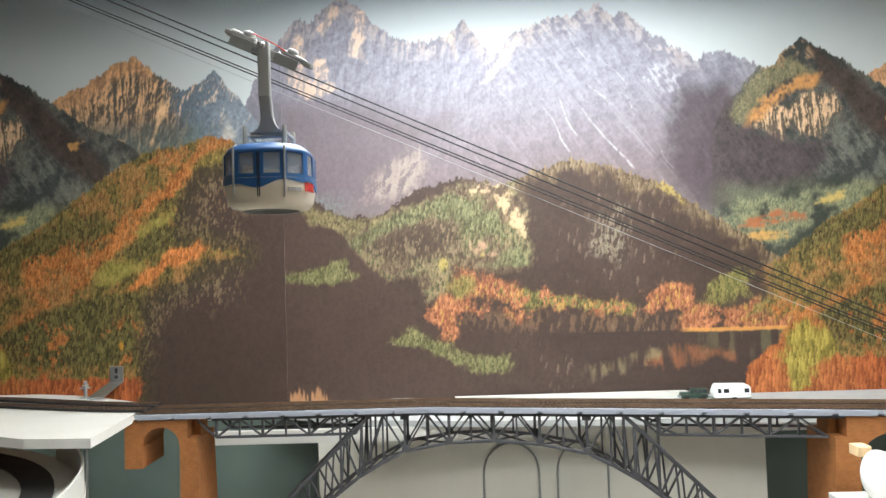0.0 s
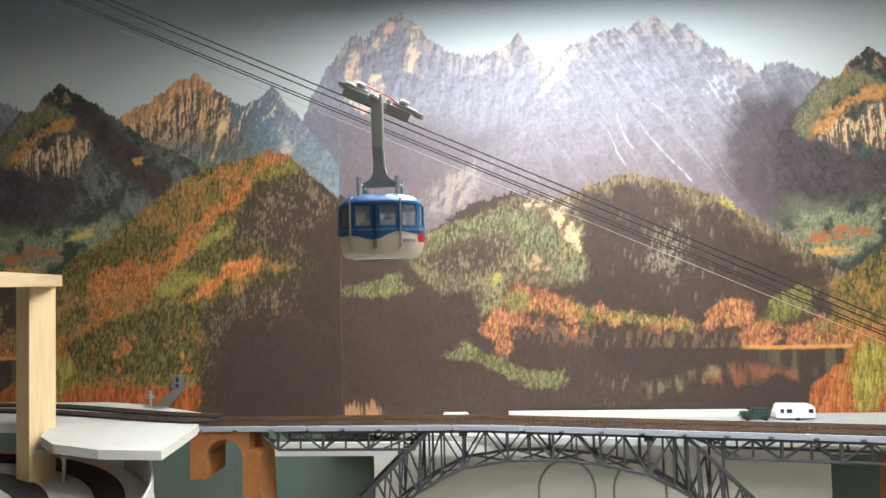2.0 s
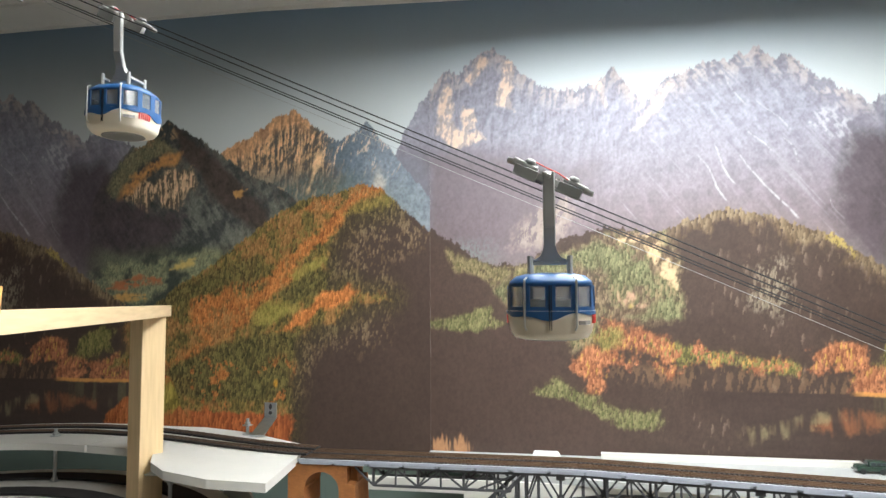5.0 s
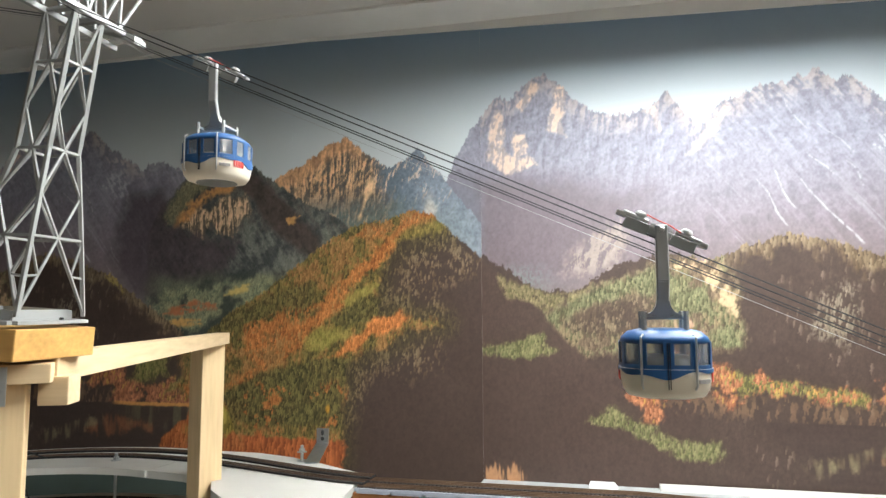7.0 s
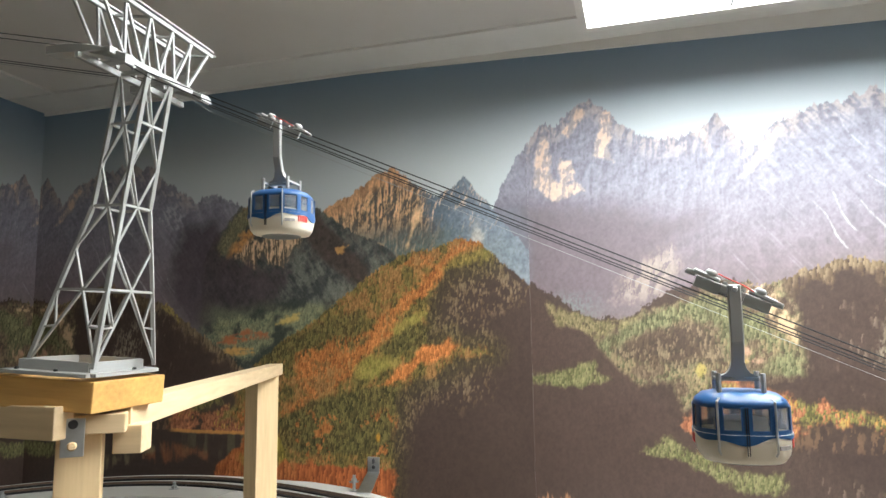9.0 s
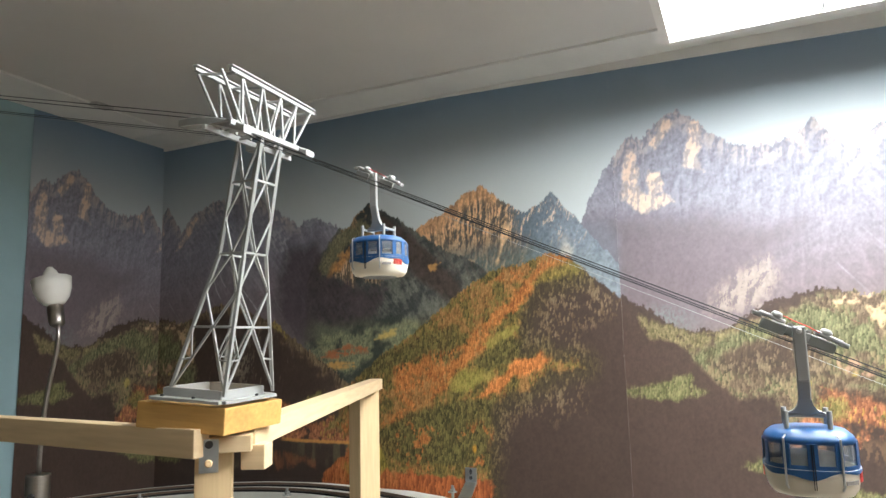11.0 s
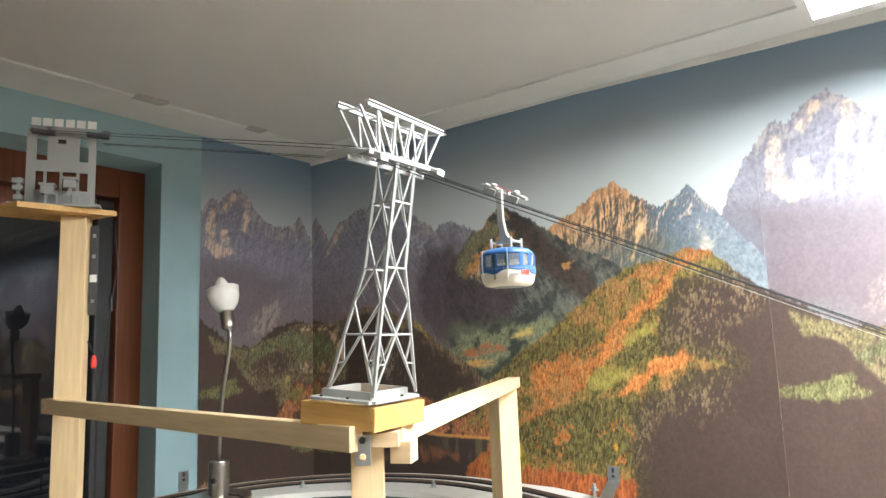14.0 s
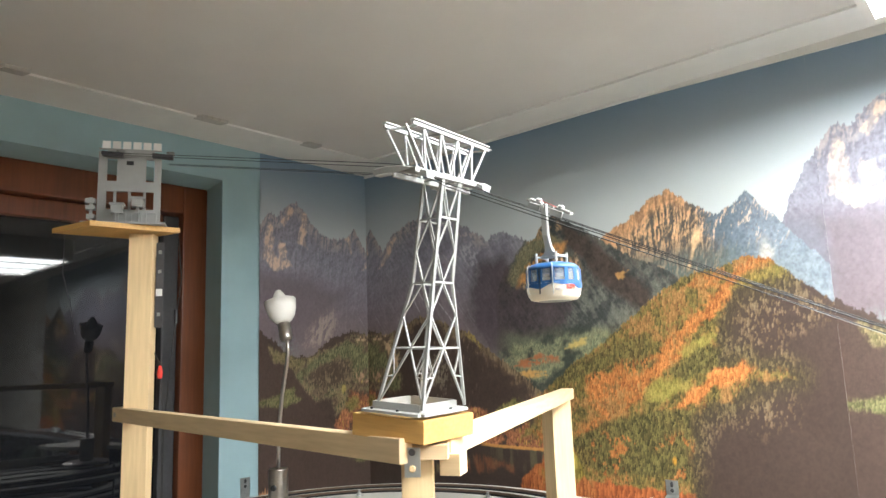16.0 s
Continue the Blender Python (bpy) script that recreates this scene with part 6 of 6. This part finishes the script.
def below_bridge():
    bm = boxed(-0.40, 2.0, NORTH - 0.012, NORTH - 0.0045, 0.9, 1.437)
    tagged(part("backing_board", bm, M_GREEN), "dark green painted board below the mural", "board")
    bm = boxed(WEST + 0.004, -0.4005, NORTH - 0.012, NORTH - 0.0045, 0.9, 1.437)
    tagged(part("backing_board", bm, M_GREEN), "dark green painted board behind the helix", "board")
    # off-white card with arched outlines
    t = thing("scenery_card", "off-white scenery card with two arched outlines", "scenery card", (0.25, 1.5, 1.2))
    part("card", boxed(-0.375, 0.365, -0.003, 0.0, -0.2, 0.23), M_PANEL, t)
    for x, r in ((-0.055, 0.046), (0.063, 0.042)):
        bm = bmesh.new()
        pts = [(x - r, -0.006, -0.1)] + [(x - r * math.cos(math.pi * k / 14), -0.005, 0.16 + 0.05 * math.sin(math.pi * k / 14)) for k in range(15)] + [(x + r, -0.006, -0.1)]
        tube(bm, pts, 0.0018, 6)
        part("arch_outline", bm, M_DKGREY, t, "dark arched rim")
        bm = bmesh.new()
        slab_pts = [(x - r * 0.93 * math.cos(math.pi * k / 14), 0.16 + 0.047 * math.sin(math.pi * k / 14)) for k in range(15)]
        vs = [bm.verts.new((px, -0.0045, pz)) for px, pz in [(x - r * 0.93, -0.1)] + slab_pts + [(x + r * 0.93, -0.1)]]
        bm.faces.new(vs)
        r2 = bmesh.ops.extrude_face_region(bm, geom=list(bm.faces))
        bmesh.ops.translate(bm, verts=[v for v in r2["geom"] if isinstance(v, bmesh.types.BMVert)], vec=(0, 0.0014, 0))
        part("arch_panel", bm, M_PANEL, t)
    # road board behind the bridge
    bm = bmesh.new()
    slab(bm, [(-0.20, 1.535), (-0.05, 1.462), (0.1, 1.438), (0.35, 1.42), (0.9, 1.40), (0.9, 1.596), (-0.20, 1.596)], 1.4515, 1.461)
    tagged(part("road", bm, M_ROAD), "pale grey road board behind the bridge", "road", kind="structure")
    bm = boxed(0.105, 0.52, 1.575, 1.590, 1.4612, 1.4705)
    tagged(part("kerb_strip", bm, M_WHITE), "long white strip lying along the road", "strip")
    bm = bmesh.new()
    slab(bm, [(-0.012, 1.555), (0.035, 1.555), (0.03, 1.58), (-0.01, 1.58)], 1.4612, 1.4715)
    tagged(part("paper_offcut", bm, M_VAN), "small white card offcut on the road", "card")
    bm = boxed(-0.30, 0.75, 1.448, 1.456, 1.430, 1.451)
    tagged(part("white_fascia", bm, M_WHITE), "white board edge behind the bridge truss", "board")
    # white round lid and a wood scrap under the far pier
    t = thing("plastic_lid", "round white plastic lid leaning by the brick pier", "lid", (0.592, 1.168, 1.448))
    bm = bmesh.new()
    lathe(bm, [(0, 0.012), (0.022, 0.0115), (0.027, 0.008), (0.0285, 0.0), (0.0275, 0.0), (0.026, 0.006), (0, 0.009)], seg=32)
    p = part("lid", bm, M_VAN, t, "", True)
    p.rotation_euler = (radians(80), 0, radians(20))
    bm = boxed(0.572, 0.588, 1.172, 1.19, 1.468, 1.48, 0.001)
    tagged(part("wood_scrap", bm, M_WOOD), "small pale wood scrap beside the lid", "wood scrap")
    bm = boxed(0.55, 0.75, 1.10, 1.198, 1.405, 1.4195)
    tagged(part("low_shelf", bm, M_WHITE), "low white shelf board under the bridge end", "shelf")


def wheel(bm_parent, x, y, z, r):
    bm = bmesh.new()
    lathe(bm, [(0, -0.0012), (r, -0.0012), (r, 0.0012), (0, 0.0012)], seg=14)
    q = part("wheel", bm, M_BLACK, bm_parent, "black wheel")
    q.location, q.rotation_euler = (x, y, z), (radians(90), 0, 0)


def caravan():
    t = thing("caravan", "small white model caravan with dark windows", "caravan", (0.582, 1.548, 1.4612), group="model vehicles")
    t.scale = (0.92, 0.92, 0.92)
    bm = bmesh.new()
    prof = [(-0.033, 0.004), (-0.0345, 0.012), (-0.029, 0.0265), (-0.025, 0.0285), (0.030, 0.0275), (0.0345, 0.023), (0.0345, 0.004)]
    a = [bm.verts.new((x, -0.012, z)) for x, z in prof]
    b = [bm.verts.new((x, 0.012, z)) for x, z in prof]
    bm.faces.new(a)
    bm.faces.new(b)
    for k in range(len(a)):
        j = (k + 1) % len(a)
        bm.faces.new((a[k], a[j], b[j], b[k]))
    bmesh.ops.bevel(bm, geom=list(bm.edges), offset=0.0012, segments=2, affect="EDGES")
    body = part("body", bm, M_VAN, t)
    for x0, x1, z0, z1 in ((-0.0275, -0.021, 0.0135, 0.0215), (-0.0165, -0.0065, 0.0135, 0.021), (0.022, 0.0305, 0.0135, 0.021)):
        part("window", boxed(x0, x1, -0.0126, -0.0115, z0, z1, 0.0003), M_DARKGLASS, t, "dark window")
    part("stripe", boxed(-0.033, 0.034, -0.0123, -0.0118, 0.0085, 0.0092), M_ROAD, t)
    part("door_outline", boxed(0.004, 0.0044, -0.0123, -0.0118, 0.006, 0.024), M_ROAD, t)
    wheel(t, 0.003, -0.0105, 0.004, 0.004)
    wheel(t, 0.003, 0.0105, 0.004, 0.004)
    part("drawbar", boxed(-0.042, -0.033, -0.001, 0.001, 0.004, 0.0055), M_DKGREY, t)


def jeep():
    t = thing("jeep", "dark green model off-road car with open top towing", "car", (0.519, 1.548, 1.4612), group="model vehicles")
    part("body", boxed(-0.023, 0.0225, -0.0085, 0.0085, 0.0045, 0.0115, 0.0012), M_JEEP, t)
    part("bonnet", boxed(-0.022, -0.007, -0.0075, 0.0075, 0.0117, 0.0132, 0.0006), M_JEEP, t)
    part("cabin", boxed(-0.0055, 0.0215, -0.0082, 0.0082, 0.0117, 0.0195, 0.0012), M_JEEP, t)
    for x0, x1 in ((-0.003, 0.004), (0.0055, 0.0115), (0.013, 0.0195)):
        part("window", boxed(x0, x1, -0.0086, -0.0080, 0.0135, 0.0182), M_DARKGLASS, t, "dark window")
    part("windscreen", boxed(-0.0075, -0.0066, -0.0075, 0.0075, 0.0133, 0.0198), M_DARKGLASS, t)
    part("bumper", boxed(-0.0255, -0.0235, -0.0085, 0.0085, 0.005, 0.0075), M_DKGREY, t)
    for x in (-0.015, 0.014):
        for y in (-0.0085, 0.0085):
            wheel(t, x, y, 0.0045, 0.0045)


def loose_wires():
    bm = bmesh.new()
    tube(bm, [(-0.933, 0.80, 1.995), (-0.930, 0.805, 1.93), (-0.936, 0.80, 1.87), (-0.94, 0.795, 1.80), (-0.945, 0.79, 1.70), (-0.945, 0.79, 1.45)], 0.0009, 6)
    t = part("cable", bm, M_BLACK)
    tagged(t, "thin dark cable hanging beside the station post", "cable")
    part("plug", boxed(-0.9385, -0.9345, 0.7985, 0.8025, 1.862, 1.885, 0.0008), M_BLACK, t, "black plug")
    c = thing("test_lead", "thin lead with a red clip hanging at the post", "test lead", (-0.945, 0.782, 1.79))
    bm = bmesh.new()
    tube(bm, [(-0.008, -0.006, 0.03), (0.0, 0, 0.012), (0.001, 0.002, -0.02), (0.004, 0.004, -0.06), (0.006, 0.005, -0.34)], 0.0008, 6)
    part("lead", bm, M_BLACK, c)
    bm = bmesh.new()
    lathe(bm, [(0, -0.009), (0.003, -0.0085), (0.0042, -0.003), (0.0036, 0.004), (0.002, 0.010), (0, 0.0105)], seg=12)
    part("clip", bm, M_RED, c, "red insulated clip", True)
    for pts, lab in (([(-0.92, 1.36, 1.516), (-0.96, 1.34, 1.535), (-0.935, 1.31, 1.532), (-0.90, 1.27, 1.516), (-0.86, 1.25, 1.512), (-0.80, 1.22, 1.46)], "curled"),
                     ([(-1.0, 0.66, 1.995), (-1.015, 0.665, 1.94), (-0.998, 0.67, 1.90), (-0.985, 0.675, 1.85)], "short")):
        bm = bmesh.new()
        tube(bm, pts, 0.0013 if lab == "curled" else 0.0006, 8)
        tagged(part("cable", bm, M_BLACK), "loose %s black cable" % lab, "cable")


def layout_table():
    bm = boxed(WEST + 0.002, 1.6, 0.62, NORTH - 0.014, 0.86, 0.9)
    tagged(part("layout_table", bm, M_WHITE), "broad white table top under the model layout", "table")
    for x in (-1.3, 1.5):
        for y in (0.66, 1.5):
            bm = boxed(x - 0.03, x + 0.03, y - 0.03, y + 0.03, 0, 0.86)
            tagged(part("table_leg", bm, M_WOOD), "square timber leg under the layout table", "table leg", group="table legs")


room()
terrace_door()
ceiling_light(-0.075, 0.56, 0.56, 1.365, 2.238, M_GLOW_A, 3, "flat bright ceiling light panel beside the mural")
ceiling_light(0.70, 1.30, -0.45, 0.22, 2.262, M_GLOW_B, 2, "flat ceiling light panel in the middle of the room")
mural()
layout_table()
below_bridge()
track_boards()
bridge()
bridge_tracks()
bridge_ends()
timber_stand()
tower_block()
tower()
station()
ropes()
cabin = gondola()
cabin.matrix_basis = Matrix.Translation((0.030, 0.6835, 1.9385 - 0.457 * 0.31 + 0.002))
copy_thing(cabin, Matrix.Translation((-0.221, 0.737, 1.9385 - 0.457 * 0.059 + 0.002)))
desk_lamp()
wall_bracket((-0.514, NORTH - 0.0035, 1.541), 0, (0.048, -0.160, -0.0285), -0.0285)
wall_bracket((WEST, 1.203, 1.525), 90, (0, -0.05, -0.05), -0.05)
caravan()
jeep()
loose_wires()
